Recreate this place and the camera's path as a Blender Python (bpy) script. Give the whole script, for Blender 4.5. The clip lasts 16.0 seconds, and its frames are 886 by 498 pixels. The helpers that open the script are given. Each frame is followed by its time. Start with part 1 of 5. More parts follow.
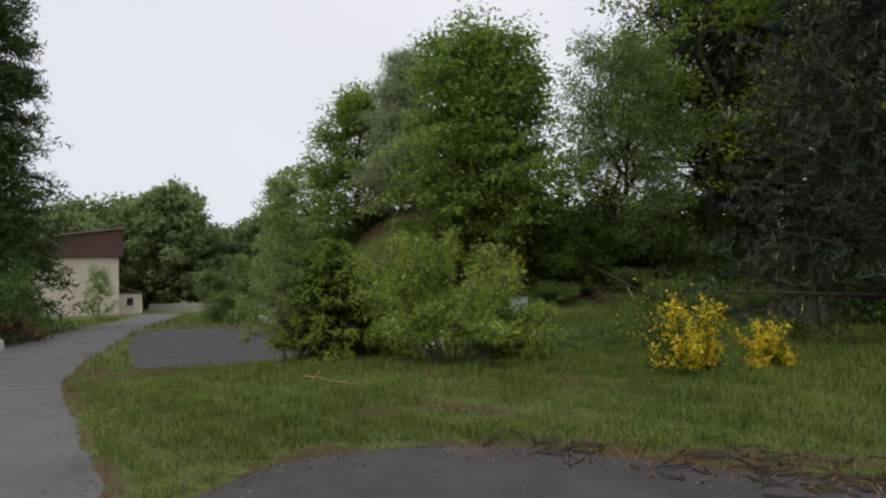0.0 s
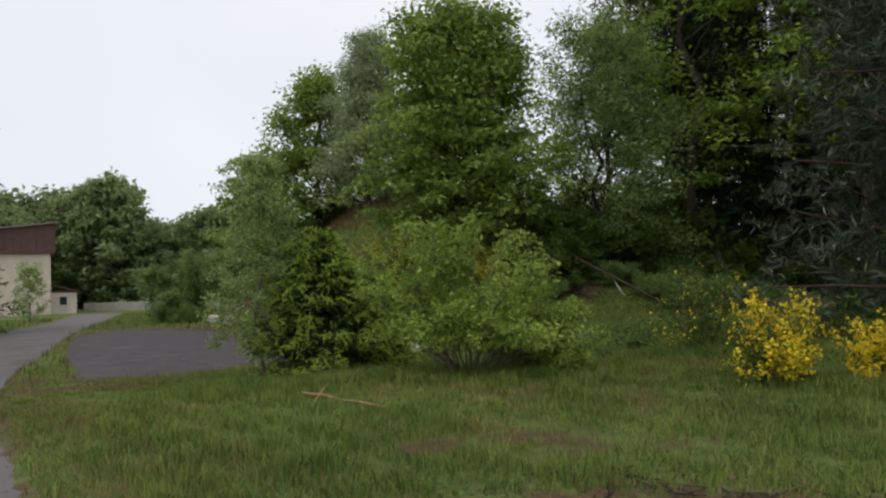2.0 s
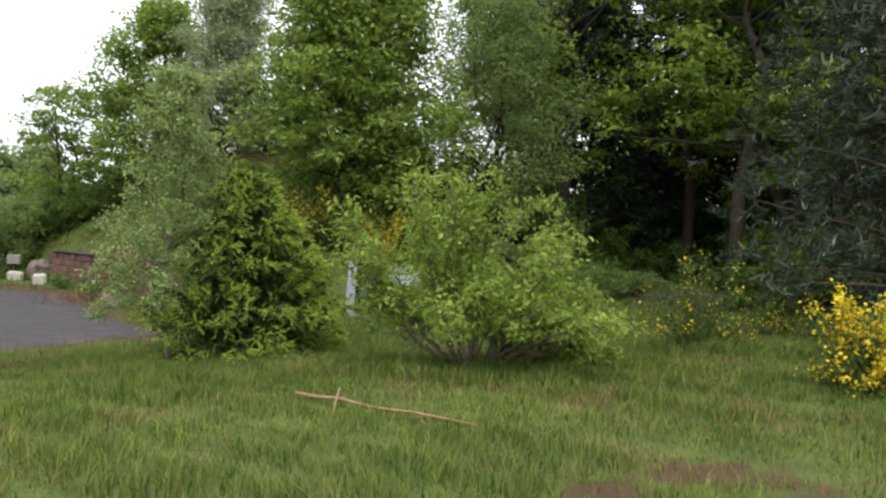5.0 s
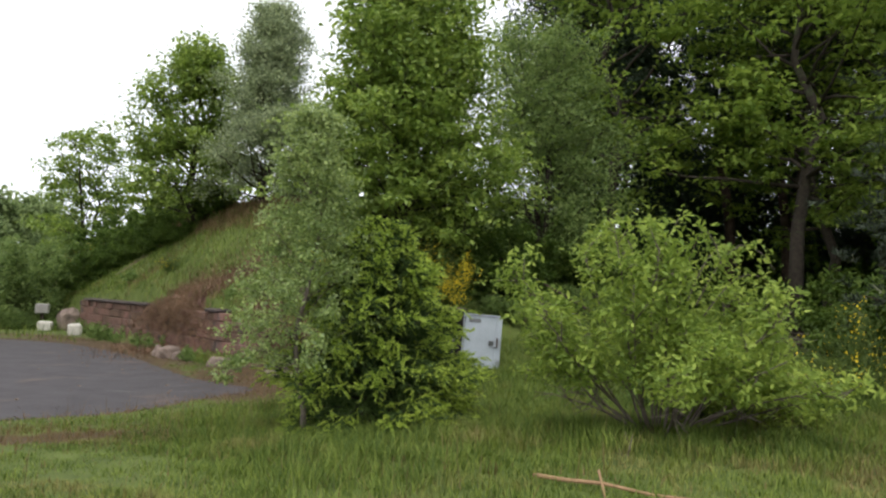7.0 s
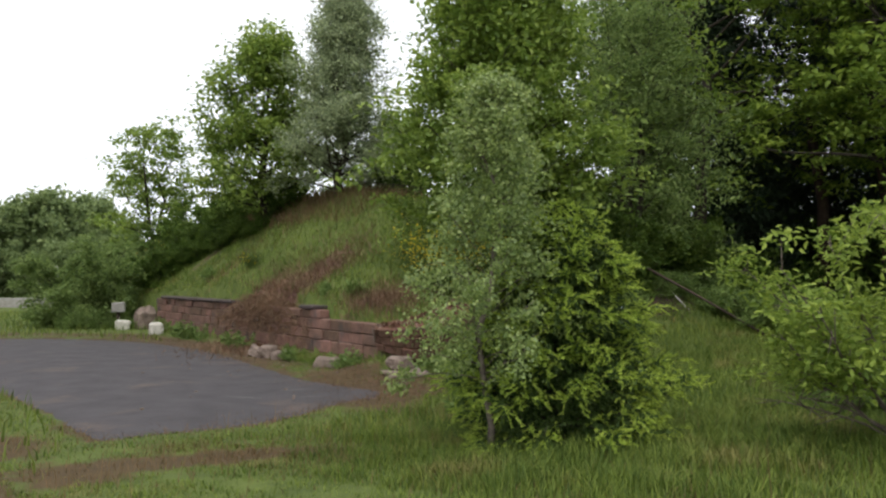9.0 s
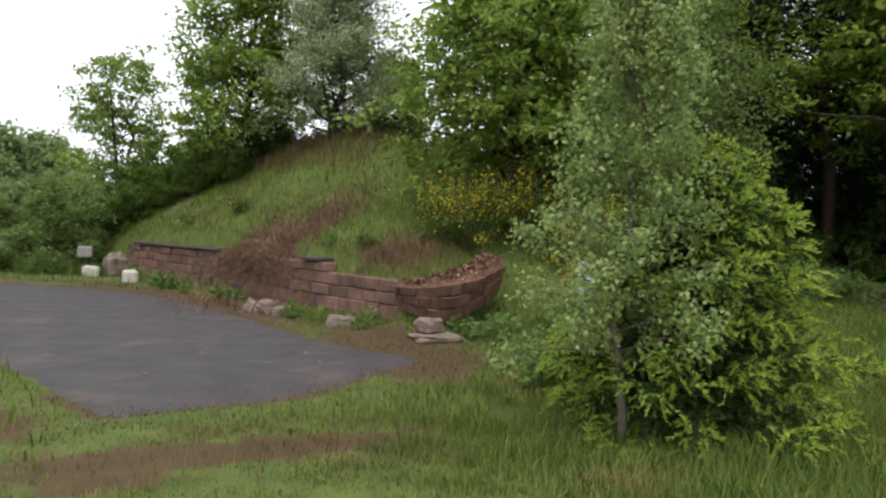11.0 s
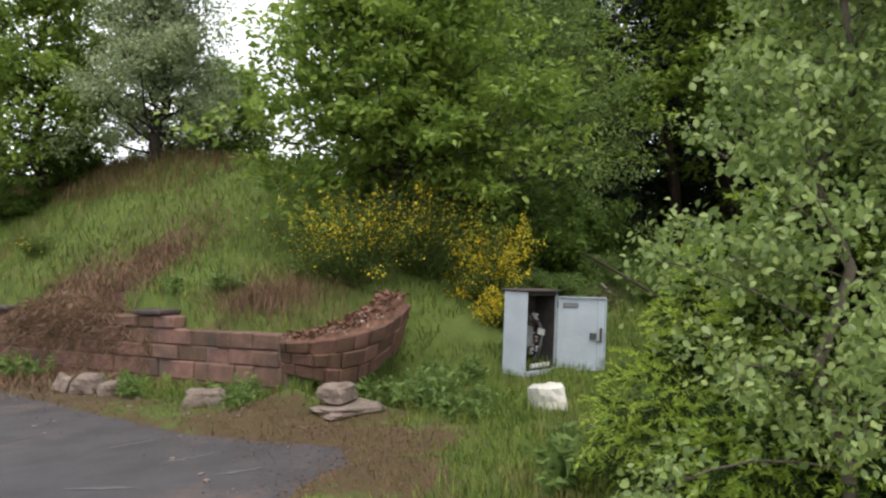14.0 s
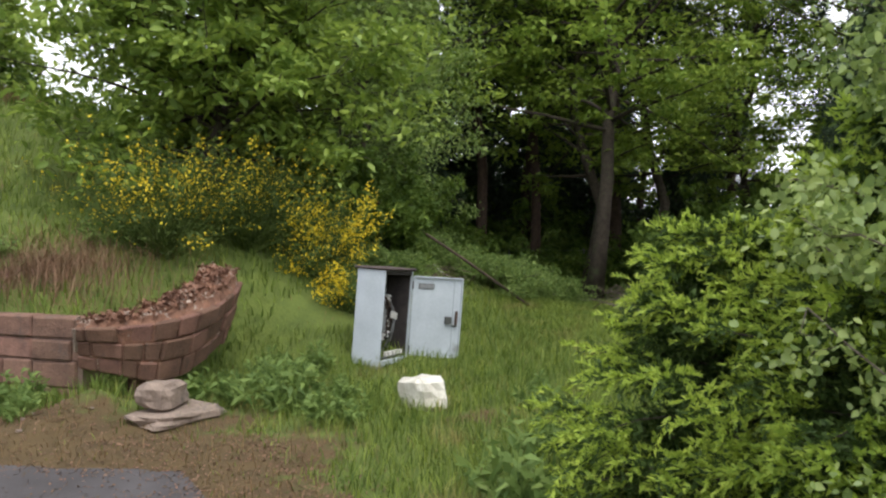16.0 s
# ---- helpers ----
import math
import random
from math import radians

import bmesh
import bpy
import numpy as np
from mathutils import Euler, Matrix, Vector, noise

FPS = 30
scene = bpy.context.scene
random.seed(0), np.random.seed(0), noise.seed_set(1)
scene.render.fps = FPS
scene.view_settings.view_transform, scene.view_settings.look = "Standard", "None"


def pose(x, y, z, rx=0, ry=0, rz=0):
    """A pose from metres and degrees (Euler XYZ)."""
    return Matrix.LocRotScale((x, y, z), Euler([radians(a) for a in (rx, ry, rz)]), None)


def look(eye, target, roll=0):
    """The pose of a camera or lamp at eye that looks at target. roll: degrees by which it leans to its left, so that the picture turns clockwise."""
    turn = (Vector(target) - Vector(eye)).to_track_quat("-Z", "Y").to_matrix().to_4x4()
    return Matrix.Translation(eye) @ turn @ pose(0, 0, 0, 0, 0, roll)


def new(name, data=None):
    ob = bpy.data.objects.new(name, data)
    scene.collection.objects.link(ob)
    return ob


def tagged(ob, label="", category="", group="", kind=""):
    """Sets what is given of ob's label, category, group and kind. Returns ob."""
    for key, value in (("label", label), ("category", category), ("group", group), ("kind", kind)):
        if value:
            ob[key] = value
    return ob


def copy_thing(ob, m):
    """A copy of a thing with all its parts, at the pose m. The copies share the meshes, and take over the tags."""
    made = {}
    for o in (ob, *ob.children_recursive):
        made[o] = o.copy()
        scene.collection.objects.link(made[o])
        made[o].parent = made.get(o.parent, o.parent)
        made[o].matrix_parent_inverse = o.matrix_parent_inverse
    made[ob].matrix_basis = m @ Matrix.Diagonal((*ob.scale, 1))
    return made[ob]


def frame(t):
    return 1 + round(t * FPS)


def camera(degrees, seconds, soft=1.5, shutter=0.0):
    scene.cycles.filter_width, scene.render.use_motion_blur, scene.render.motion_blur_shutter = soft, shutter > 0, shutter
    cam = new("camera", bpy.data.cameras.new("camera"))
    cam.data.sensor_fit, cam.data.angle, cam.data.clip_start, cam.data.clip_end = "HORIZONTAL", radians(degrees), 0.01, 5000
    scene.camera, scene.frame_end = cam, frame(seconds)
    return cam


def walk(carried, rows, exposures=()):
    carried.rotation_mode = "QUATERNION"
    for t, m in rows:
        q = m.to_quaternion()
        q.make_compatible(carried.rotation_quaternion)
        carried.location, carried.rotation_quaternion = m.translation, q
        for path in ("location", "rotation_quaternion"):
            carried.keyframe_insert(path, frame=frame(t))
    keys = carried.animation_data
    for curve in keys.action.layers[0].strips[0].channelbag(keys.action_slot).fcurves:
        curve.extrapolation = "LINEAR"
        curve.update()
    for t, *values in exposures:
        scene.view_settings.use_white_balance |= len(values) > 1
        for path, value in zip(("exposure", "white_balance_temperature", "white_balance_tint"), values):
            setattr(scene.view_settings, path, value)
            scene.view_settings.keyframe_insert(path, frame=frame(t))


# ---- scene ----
cam = camera(64.2, 16.0, soft=2.3)
PATH = [
    (0, (-0.194, 0.434, 1.708), (-0.208, 2.432, 1.797), -1.4),
    (0.5, (-0.377, 0.808, 1.69), (-0.442, 2.807, 1.715), -1.8),
    (1, (-0.591, 1.258, 1.656), (-0.659, 3.257, 1.65), -0.9),
    (1.5, (-0.818, 1.695, 1.686), (-0.893, 3.694, 1.701), -1.2),
    (2, (-1.121, 2.064, 1.706), (-0.978, 4.057, 1.78), -1.7),
    (2.5, (-1.396, 2.404, 1.666), (-1.187, 4.391, 1.765), -0.4),
    (3, (-1.65, 2.819, 1.67), (-1.281, 4.784, 1.705), -0.4),
    (3.2, (-1.765, 2.949, 1.668), (-1.312, 4.897, 1.692), -0.6),
    (5.3, (-3.146, 4.478, 1.627), (-2.471, 6.361, 1.631), 2.3),
    (5.5, (-3.311, 4.606, 1.623), (-2.653, 6.494, 1.676), 1.5),
    (6, (-3.706, 4.896, 1.695), (-3.158, 6.818, 1.771), 0.1),
    (6.5, (-4.011, 5.164, 1.736), (-3.402, 7.066, 1.84), 1.4),
    (7, (-4.371, 5.484, 1.704), (-3.684, 7.358, 1.822), 1.6),
    (7.5, (-4.663, 5.746, 1.723), (-4.049, 7.647, 1.809), 0.7),
    (8, (-4.98, 6.086, 1.755), (-4.353, 7.983, 1.843), 1.4),
    (8.5, (-5.227, 6.426, 1.743), (-4.598, 8.322, 1.836), 1.1),
    (9, (-5.502, 6.873, 1.742), (-4.908, 8.781, 1.826), 0.3),
    (9.2, (-5.601, 7.054, 1.741), (-4.985, 8.955, 1.819), 0.2),
    (11.3, (-6.236, 8.969, 1.635), (-5.523, 10.837, 1.595), 2.3),
    (11.5, (-6.246, 9.174, 1.64), (-5.52, 11.037, 1.596), 0.8),
    (12, (-6.273, 9.656, 1.682), (-5.533, 11.514, 1.702), -0.2),
    (12.5, (-6.293, 10.083, 1.672), (-5.442, 11.893, 1.71), -1.0),
    (13, (-6.261, 10.607, 1.627), (-5.305, 12.364, 1.671), -0.8),
    (13.5, (-6.221, 11.091, 1.616), (-5.207, 12.814, 1.667), -2.3),
    (14, (-6.223, 11.538, 1.656), (-5.067, 13.168, 1.717), -0.9),
    (14.5, (-6.24, 12.019, 1.625), (-4.954, 13.549, 1.682), -0.0),
    (15, (-6.218, 12.485, 1.638), (-4.834, 13.929, 1.676), 0.0),
    (15.5, (-6.252, 12.798, 1.645), (-4.78, 14.152, 1.676), 0.1),
    (16, (-6.055, 13.15, 1.608), (-4.456, 14.35, 1.609), 1.1),
]
walk(cam, [(t, look(eye, target, roll)) for t, eye, target, roll in PATH],
     [(0, -0.2), (2.0, -0.08), (3.0, 0.12), (5.3, 0.85), (7.0, 0.66), (9.0, 0.5), (11.5, 0.68), (12.5, 0.72), (14.5, 0.93), (16.0, 1.1)])

# ---- sky and light: an overcast May day ----
world = bpy.data.worlds.new("overcast_sky")
scene.world = world
world.use_nodes = True
wn, wl = world.node_tree.nodes, world.node_tree.links
wn.clear()
w_out, w_bg = wn.new("ShaderNodeOutputWorld"), wn.new("ShaderNodeBackground")
w_sky, w_hsv, w_mix = wn.new("ShaderNodeTexSky"), wn.new("ShaderNodeHueSaturation"), wn.new("ShaderNodeMix")
w_co, w_noise, w_ramp = wn.new("ShaderNodeTexCoord"), wn.new("ShaderNodeTexNoise"), wn.new("ShaderNodeValToRGB")
w_sky.sky_type, w_sky.sun_disc = "NISHITA", False
w_sky.sun_elevation, w_sky.sun_rotation = radians(52), radians(215)
w_hsv.inputs["Saturation"].default_value = 0.25
w_hsv.inputs["Value"].default_value = 0.10
w_mix.data_type = "RGBA"
w_mix.inputs["Factor"].default_value = 0.88
w_noise.inputs["Scale"].default_value = 1.6
w_noise.inputs["Detail"].default_value = 3.0
w_ramp.color_ramp.elements[0].position, w_ramp.color_ramp.elements[0].color = 0.3, (0.82, 0.86, 0.95, 1)
w_ramp.color_ramp.elements[1].position, w_ramp.color_ramp.elements[1].color = 0.7, (0.97, 0.99, 1.05, 1)
w_bg.inputs["Strength"].default_value = 1.05
wl.new(w_co.outputs["Generated"], w_noise.inputs["Vector"])
wl.new(w_noise.outputs["Fac"], w_ramp.inputs["Fac"])
wl.new(w_sky.outputs["Color"], w_hsv.inputs["Color"])
wl.new(w_hsv.outputs["Color"], w_mix.inputs["A"])
wl.new(w_ramp.outputs["Color"], w_mix.inputs["B"])
wl.new(w_mix.outputs["Result"], w_bg.inputs["Color"])
wl.new(w_bg.outputs["Background"], w_out.inputs["Surface"])

sun = new("sun", bpy.data.lights.new("sun", "SUN"))
sun.data.energy, sun.data.angle, sun.data.color = 1.0, radians(25), (1.0, 0.96, 0.9)
sun.matrix_world = look((0, 0, 30), (8, 12, 0))


# ---- materials ----
def material(name, base, dark, scale=8.0, rough=0.8, bump=0.3, fine=6.0, metallic=0.0, island=0.0, obj=0.0, translucent=0.0, spec=0.3, stain=None, stain_scale=0.8, stain_at=0.55):
    """A surface of two tones with grain at two scales, relief and, if asked for, stains or a tone per piece."""
    m = bpy.data.materials.new(name)
    m.use_nodes = True
    n, l = m.node_tree.nodes, m.node_tree.links
    n.clear()
    out, bsdf = n.new("ShaderNodeOutputMaterial"), n.new("ShaderNodeBsdfPrincipled")
    co, n1, n2 = n.new("ShaderNodeTexCoord"), n.new("ShaderNodeTexNoise"), n.new("ShaderNodeTexNoise")
    n1.inputs["Scale"].default_value, n1.inputs["Detail"].default_value = scale, 4
    n2.inputs["Scale"].default_value, n2.inputs["Detail"].default_value = scale * fine, 3
    l.new(co.outputs["Object"], n1.inputs["Vector"])
    l.new(co.outputs["Object"], n2.inputs["Vector"])
    add = n.new("ShaderNodeMath")
    add.operation = "MULTIPLY_ADD"
    l.new(n2.outputs["Fac"], add.inputs[0])
    add.inputs[1].default_value = 0.6
    l.new(n1.outputs["Fac"], add.inputs[2])
    rng_ = n.new("ShaderNodeMapRange")
    rng_.inputs["From Min"].default_value, rng_.inputs["From Max"].default_value = 0.5, 1.1
    l.new(add.outputs[0], rng_.inputs["Value"])
    mix = n.new("ShaderNodeMix")
    mix.data_type = "RGBA"
    mix.inputs["A"].default_value, mix.inputs["B"].default_value = (*dark, 1), (*base, 1)
    l.new(rng_.outputs["Result"], mix.inputs["Factor"])
    colour = mix.outputs["Result"]
    if stain:
        n3, st = n.new("ShaderNodeTexNoise"), n.new("ShaderNodeMapRange")
        n3.inputs["Scale"].default_value, n3.inputs["Detail"].default_value = stain_scale, 6
        n3.inputs["Roughness"].default_value = 0.65
        l.new(co.outputs["Object"], n3.inputs["Vector"])
        st.inputs["From Min"].default_value, st.inputs["From Max"].default_value = stain_at, stain_at + 0.12
        l.new(n3.outputs["Fac"], st.inputs["Value"])
        m3 = n.new("ShaderNodeMix")
        m3.data_type = "RGBA"
        l.new(colour, m3.inputs["A"])
        m3.inputs["B"].default_value = (*stain, 1)
        l.new(st.outputs["Result"], m3.inputs["Factor"])
        colour = m3.outputs["Result"]
    if island or obj:
        src = n.new("ShaderNodeNewGeometry").outputs["Random Per Island"] if island else n.new("ShaderNodeObjectInfo").outputs["Random"]
        amount = island or obj
        hsv, v, hu = n.new("ShaderNodeHueSaturation"), n.new("ShaderNodeMapRange"), n.new("ShaderNodeMapRange")
        v.inputs["To Min"].default_value, v.inputs["To Max"].default_value = 1 - amount, 1 + amount
        hu.inputs["To Min"].default_value, hu.inputs["To Max"].default_value = 0.5 + 0.04 * amount, 0.5 - 0.04 * amount
        l.new(src, v.inputs["Value"])
        l.new(src, hu.inputs["Value"])
        l.new(v.outputs["Result"], hsv.inputs["Value"])
        l.new(hu.outputs["Result"], hsv.inputs["Hue"])
        l.new(colour, hsv.inputs["Color"])
        colour = hsv.outputs["Color"]
    l.new(colour, bsdf.inputs["Base Color"])
    bsdf.inputs["Roughness"].default_value = rough
    bsdf.inputs["Metallic"].default_value = metallic
    bsdf.inputs["Specular IOR Level"].default_value = spec
    if bump:
        bu = n.new("ShaderNodeBump")
        bu.inputs["Strength"].default_value, bu.inputs["Distance"].default_value = bump, 0.02
        l.new(add.outputs[0], bu.inputs["Height"])
        l.new(bu.outputs["Normal"], bsdf.inputs["Normal"])
    surface = bsdf.outputs["BSDF"]
    if translucent:
        tr, ms = n.new("ShaderNodeBsdfTranslucent"), n.new("ShaderNodeMixShader")
        l.new(colour, tr.inputs["Color"])
        ms.inputs["Fac"].default_value = translucent
        l.new(surface, ms.inputs[1])
        l.new(tr.outputs["BSDF"], ms.inputs[2])
        surface = ms.outputs["Shader"]
    l.new(surface, out.inputs["Surface"])
    return m


def leaf(name, base, dark, vary=0.35, translucent=0.45, rough=0.55, spec=0.2, stain=None, stain_scale=0.8, stain_at=0.55):
    return material(name, base, dark, scale=0.7, fine=4, rough=rough, bump=0, island=vary, translucent=translucent, spec=spec, stain=stain, stain_scale=stain_scale, stain_at=stain_at)


M = {
    "oak": leaf("oak_leaf", (0.300, 0.400, 0.080), (0.185, 0.275, 0.050), rough=0.45, spec=0.35),
    "oak_dark": leaf("dark_oak_leaf", (0.275, 0.375, 0.062), (0.165, 0.250, 0.040)),
    "willow": leaf("willow_leaf", (0.260, 0.345, 0.110), (0.165, 0.240, 0.068)),
    "aspen": leaf("aspen_leaf", (0.400, 0.460, 0.255), (0.290, 0.345, 0.185)),
    "birch": leaf("birch_leaf", (0.350, 0.430, 0.150), (0.225, 0.310, 0.090), rough=0.4, spec=0.5),
    "shrub": leaf("shrub_leaf", (0.345, 0.440, 0.090), (0.225, 0.315, 0.055)),
    "bramble": leaf("bramble_leaf", (0.170, 0.250, 0.070), (0.090, 0.155, 0.036)),
    # Paler than the near leaves: distance haze is mixed into the colour.
    "far": leaf("hazed_far_leaf", (0.300, 0.375, 0.150), (0.190, 0.260, 0.105)),
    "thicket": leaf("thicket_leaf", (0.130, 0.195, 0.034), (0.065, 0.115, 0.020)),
    "shoot": leaf("young_spruce_needle", (0.440, 0.540, 0.095), (0.300, 0.410, 0.065), vary=0.25),
    "needle": leaf("old_spruce_needle", (0.090, 0.140, 0.036), (0.048, 0.085, 0.020), translucent=0.15),
    "pine": leaf("pine_needle", (0.064, 0.082, 0.048), (0.032, 0.045, 0.028), translucent=0.15),
    "candle": leaf("pine_candle", (0.300, 0.300, 0.200), (0.200, 0.210, 0.130), translucent=0.1),
    "dark_conifer": leaf("dark_conifer_needle", (0.055, 0.085, 0.040), (0.028, 0.048, 0.024), translucent=0.1),
    "broom": leaf("broom_stem", (0.150, 0.205, 0.055), (0.085, 0.130, 0.032)),
    "flower": leaf("broom_flower", (0.84, 0.68, 0.045), (0.72, 0.54, 0.030), vary=0.2, translucent=0.25),
    "faded_flower": leaf("faded_broom_flower", (0.55, 0.34, 0.02), (0.36, 0.20, 0.015), vary=0.25, translucent=0.25),
    "grass": leaf("grass_blade", (0.200, 0.262, 0.052), (0.085, 0.138, 0.022), vary=0.5, translucent=0.35, stain=(0.260, 0.235, 0.080), stain_scale=1.3, stain_at=0.54),
    "dry": leaf("dry_grass_blade", (0.255, 0.180, 0.088), (0.150, 0.098, 0.047), vary=0.4),
    "weed": leaf("weed_leaf", (0.240, 0.330, 0.100), (0.140, 0.215, 0.056)),
    "dead": leaf("dead_stalk", (0.265, 0.170, 0.098), (0.145, 0.088, 0.052), vary=0.4, translucent=0.1),
    "bark": material("bark", (0.085, 0.067, 0.050), (0.034, 0.027, 0.021), scale=9, rough=0.95, bump=0.8, stain=(0.09, 0.11, 0.05), stain_scale=2.0, stain_at=0.56),
    "pine_bark": material("pine_bark", (0.095, 0.060, 0.044), (0.040, 0.028, 0.022), scale=7, rough=0.95, bump=0.9),
    "pale_bark": material("pale_bark", (0.200, 0.165, 0.130), (0.090, 0.070, 0.055), scale=14, rough=0.85, bump=0.5),
    "stick": material("dead_wood", (0.420, 0.265, 0.140), (0.235, 0.140, 0.075), scale=16, rough=0.8, bump=0.4),
    "asphalt": material("old_asphalt", (0.090, 0.081, 0.083), (0.050, 0.044, 0.045), scale=2.2, fine=40, rough=0.85, bump=0.3, stain=(0.120, 0.092, 0.080), stain_scale=0.8, stain_at=0.57),
    "road": material("worn_road", (0.165, 0.150, 0.144), (0.105, 0.094, 0.090), scale=1.3, fine=60, rough=0.85, bump=0.25, stain=(0.085, 0.075, 0.070), stain_scale=0.45, stain_at=0.58),
    "crack": material("asphalt_scuff", (0.185, 0.172, 0.165), (0.105, 0.098, 0.096), scale=9, rough=0.9, bump=0.3),
    "litter": material("brown_litter", (0.230, 0.140, 0.085), (0.085, 0.052, 0.036), scale=6, rough=0.95, bump=0.8, island=0.5, stain=(0.30, 0.22, 0.15), stain_scale=3, stain_at=0.6),
    "wing_stone": material("stained_sandstone", (0.225, 0.120, 0.083), (0.095, 0.054, 0.041), scale=6, fine=9, rough=0.95, bump=1.0, obj=0.2, stain=(0.085, 0.058, 0.045), stain_scale=3.0, stain_at=0.55),
    "stone": material("red_sandstone", (0.250, 0.142, 0.102), (0.105, 0.062, 0.049), scale=5, fine=9, rough=0.9, bump=0.9, obj=0.3, stain=(0.105, 0.080, 0.070), stain_scale=2.2, stain_at=0.54),
    "mortar": material("mortar", (0.250, 0.165, 0.135), (0.130, 0.088, 0.074), scale=10, rough=0.95, bump=0.6),
    "rubble": material("rubble_face", (0.270, 0.135, 0.085), (0.085, 0.046, 0.032), scale=11, fine=5, rough=0.95, bump=1.0, stain=(0.52, 0.45, 0.38), stain_scale=9, stain_at=0.57),
    "cap": material("weathered_cap", (0.115, 0.085, 0.078), (0.052, 0.042, 0.040), scale=6, rough=0.9, bump=0.5),
    "rock": material("pale_rock", (0.320, 0.245, 0.195), (0.140, 0.105, 0.085), scale=6, rough=0.95, bump=1.0, stain=(0.12, 0.10, 0.085), stain_scale=4, stain_at=0.55),
    "white_stone": material("white_block", (0.720, 0.690, 0.610), (0.480, 0.440, 0.360), scale=5, rough=0.85, bump=0.5, stain=(0.36, 0.30, 0.21), stain_scale=3, stain_at=0.6),
    "cabinet": material("painted_cabinet", (0.470, 0.510, 0.545), (0.360, 0.395, 0.425), scale=3, fine=14, rough=0.5, bump=0.1, spec=0.4, stain=(0.26, 0.27, 0.27), stain_scale=2.2, stain_at=0.60),
    # Near-black: the shade inside the open cabinet is put into this colour.
    "inside": material("shaded_cabinet_inside", (0.060, 0.050, 0.046), (0.024, 0.020, 0.020), scale=8, rough=0.8, bump=0.2),
    "fuse": material("porcelain", (0.700, 0.680, 0.640), (0.480, 0.460, 0.430), scale=20, rough=0.35, bump=0),
    "device": material("grey_device", (0.260, 0.265, 0.265), (0.150, 0.150, 0.150), scale=12, rough=0.6, bump=0.1),
    "rust": material("rusty_iron", (0.120, 0.080, 0.060), (0.050, 0.036, 0.030), scale=14, rough=0.85, bump=0.4),
    "metal": material("dull_metal", (0.180, 0.180, 0.175), (0.090, 0.090, 0.088), scale=20, rough=0.45, metallic=0.7, bump=0.1),
    "concrete": material("concrete", (0.420, 0.400, 0.360), (0.270, 0.250, 0.220), scale=4, rough=0.9, bump=0.4),
    "plaster": material("cream_plaster", (0.660, 0.580, 0.480), (0.540, 0.460, 0.370), scale=1.2, rough=0.9, bump=0.2, stain=(0.42, 0.35, 0.28), stain_scale=0.5, stain_at=0.62),
    "cladding": material("brown_cladding", (0.130, 0.072, 0.062), (0.085, 0.048, 0.043), scale=2, rough=0.75, bump=0.2),
    "roof": material("roof_sheet", (0.260, 0.205, 0.180), (0.165, 0.130, 0.115), scale=2, rough=0.8, bump=0.3),
    "white_paint": material("white_paint", (0.62, 0.60, 0.56), (0.46, 0.44, 0.40), scale=9, rough=0.6, bump=0.1),
    "pane": material("dark_pane", (0.030, 0.032, 0.036), (0.018, 0.018, 0.020), scale=3, rough=0.08, bump=0, spec=0.6),
}


def ground_material():
    """Earth under the grass: green where it grows, brown and red where it is bare (the mesh's 'bare' and 'slide')."""
    m = material("earth", (0.130, 0.165, 0.034), (0.060, 0.085, 0.020), scale=3, fine=12, rough=0.95, bump=0.8)
    n, l = m.node_tree.nodes, m.node_tree.links
    bsdf = next(x for x in n if x.type == "BSDF_PRINCIPLED")
    colour = bsdf.inputs["Base Color"].links[0].from_socket
    co = next(x for x in n if x.type == "TEX_COORD")
    for name, tone_a, tone_b in (("bare", (0.128, 0.084, 0.036), (0.042, 0.029, 0.015)), ("slide", (0.170, 0.085, 0.066), (0.070, 0.038, 0.032))):
        at, no, mr, tone, mx = n.new("ShaderNodeAttribute"), n.new("ShaderNodeTexNoise"), n.new("ShaderNodeMapRange"), n.new("ShaderNodeMix"), n.new("ShaderNodeMix")
        at.attribute_name = name
        no.inputs["Scale"].default_value, no.inputs["Detail"].default_value = 5.0, 7
        l.new(co.outputs["Object"], no.inputs["Vector"])
        su = n.new("ShaderNodeMath")
        su.operation = "ADD"
        l.new(at.outputs["Fac"], su.inputs[0])
        l.new(no.outputs["Fac"], su.inputs[1])
        mr.inputs["From Min"].default_value, mr.inputs["From Max"].default_value = 0.85, 1.1
        l.new(su.outputs[0], mr.inputs["Value"])
        tone.data_type = mx.data_type = "RGBA"
        tone.inputs["A"].default_value, tone.inputs["B"].default_value = (*tone_b, 1), (*tone_a, 1)
        l.new(no.outputs["Fac"], tone.inputs["Factor"])
        l.new(mr.outputs["Result"], mx.inputs["Factor"])
        l.new(colour, mx.inputs["A"])
        l.new(tone.outputs["Result"], mx.inputs["B"])
        colour = mx.outputs["Result"]
    l.new(colour, bsdf.inputs["Base Color"])
    return m


M["earth"] = ground_material()


# ---- mesh tools ----
def link_mesh(name, me, mats, parent=None, label="", smooth=False):
    for m in mats if isinstance(mats, (list, tuple)) else [mats]:
        me.materials.append(m)
    if smooth:
        me.polygons.foreach_set("use_smooth", [True] * len(me.polygons))
    ob = new(name, me)
    if parent:
        ob.parent = parent
    if label:
        ob["label"] = label
    return ob


def part(name, bm, mat, parent=None, label="", smooth=False):
    """A bmesh as one mesh object under a thing or a part."""
    me = bpy.data.meshes.new(name)
    bm.to_mesh(me)
    bm.free()
    return link_mesh(name, me, mat, parent, label, smooth)


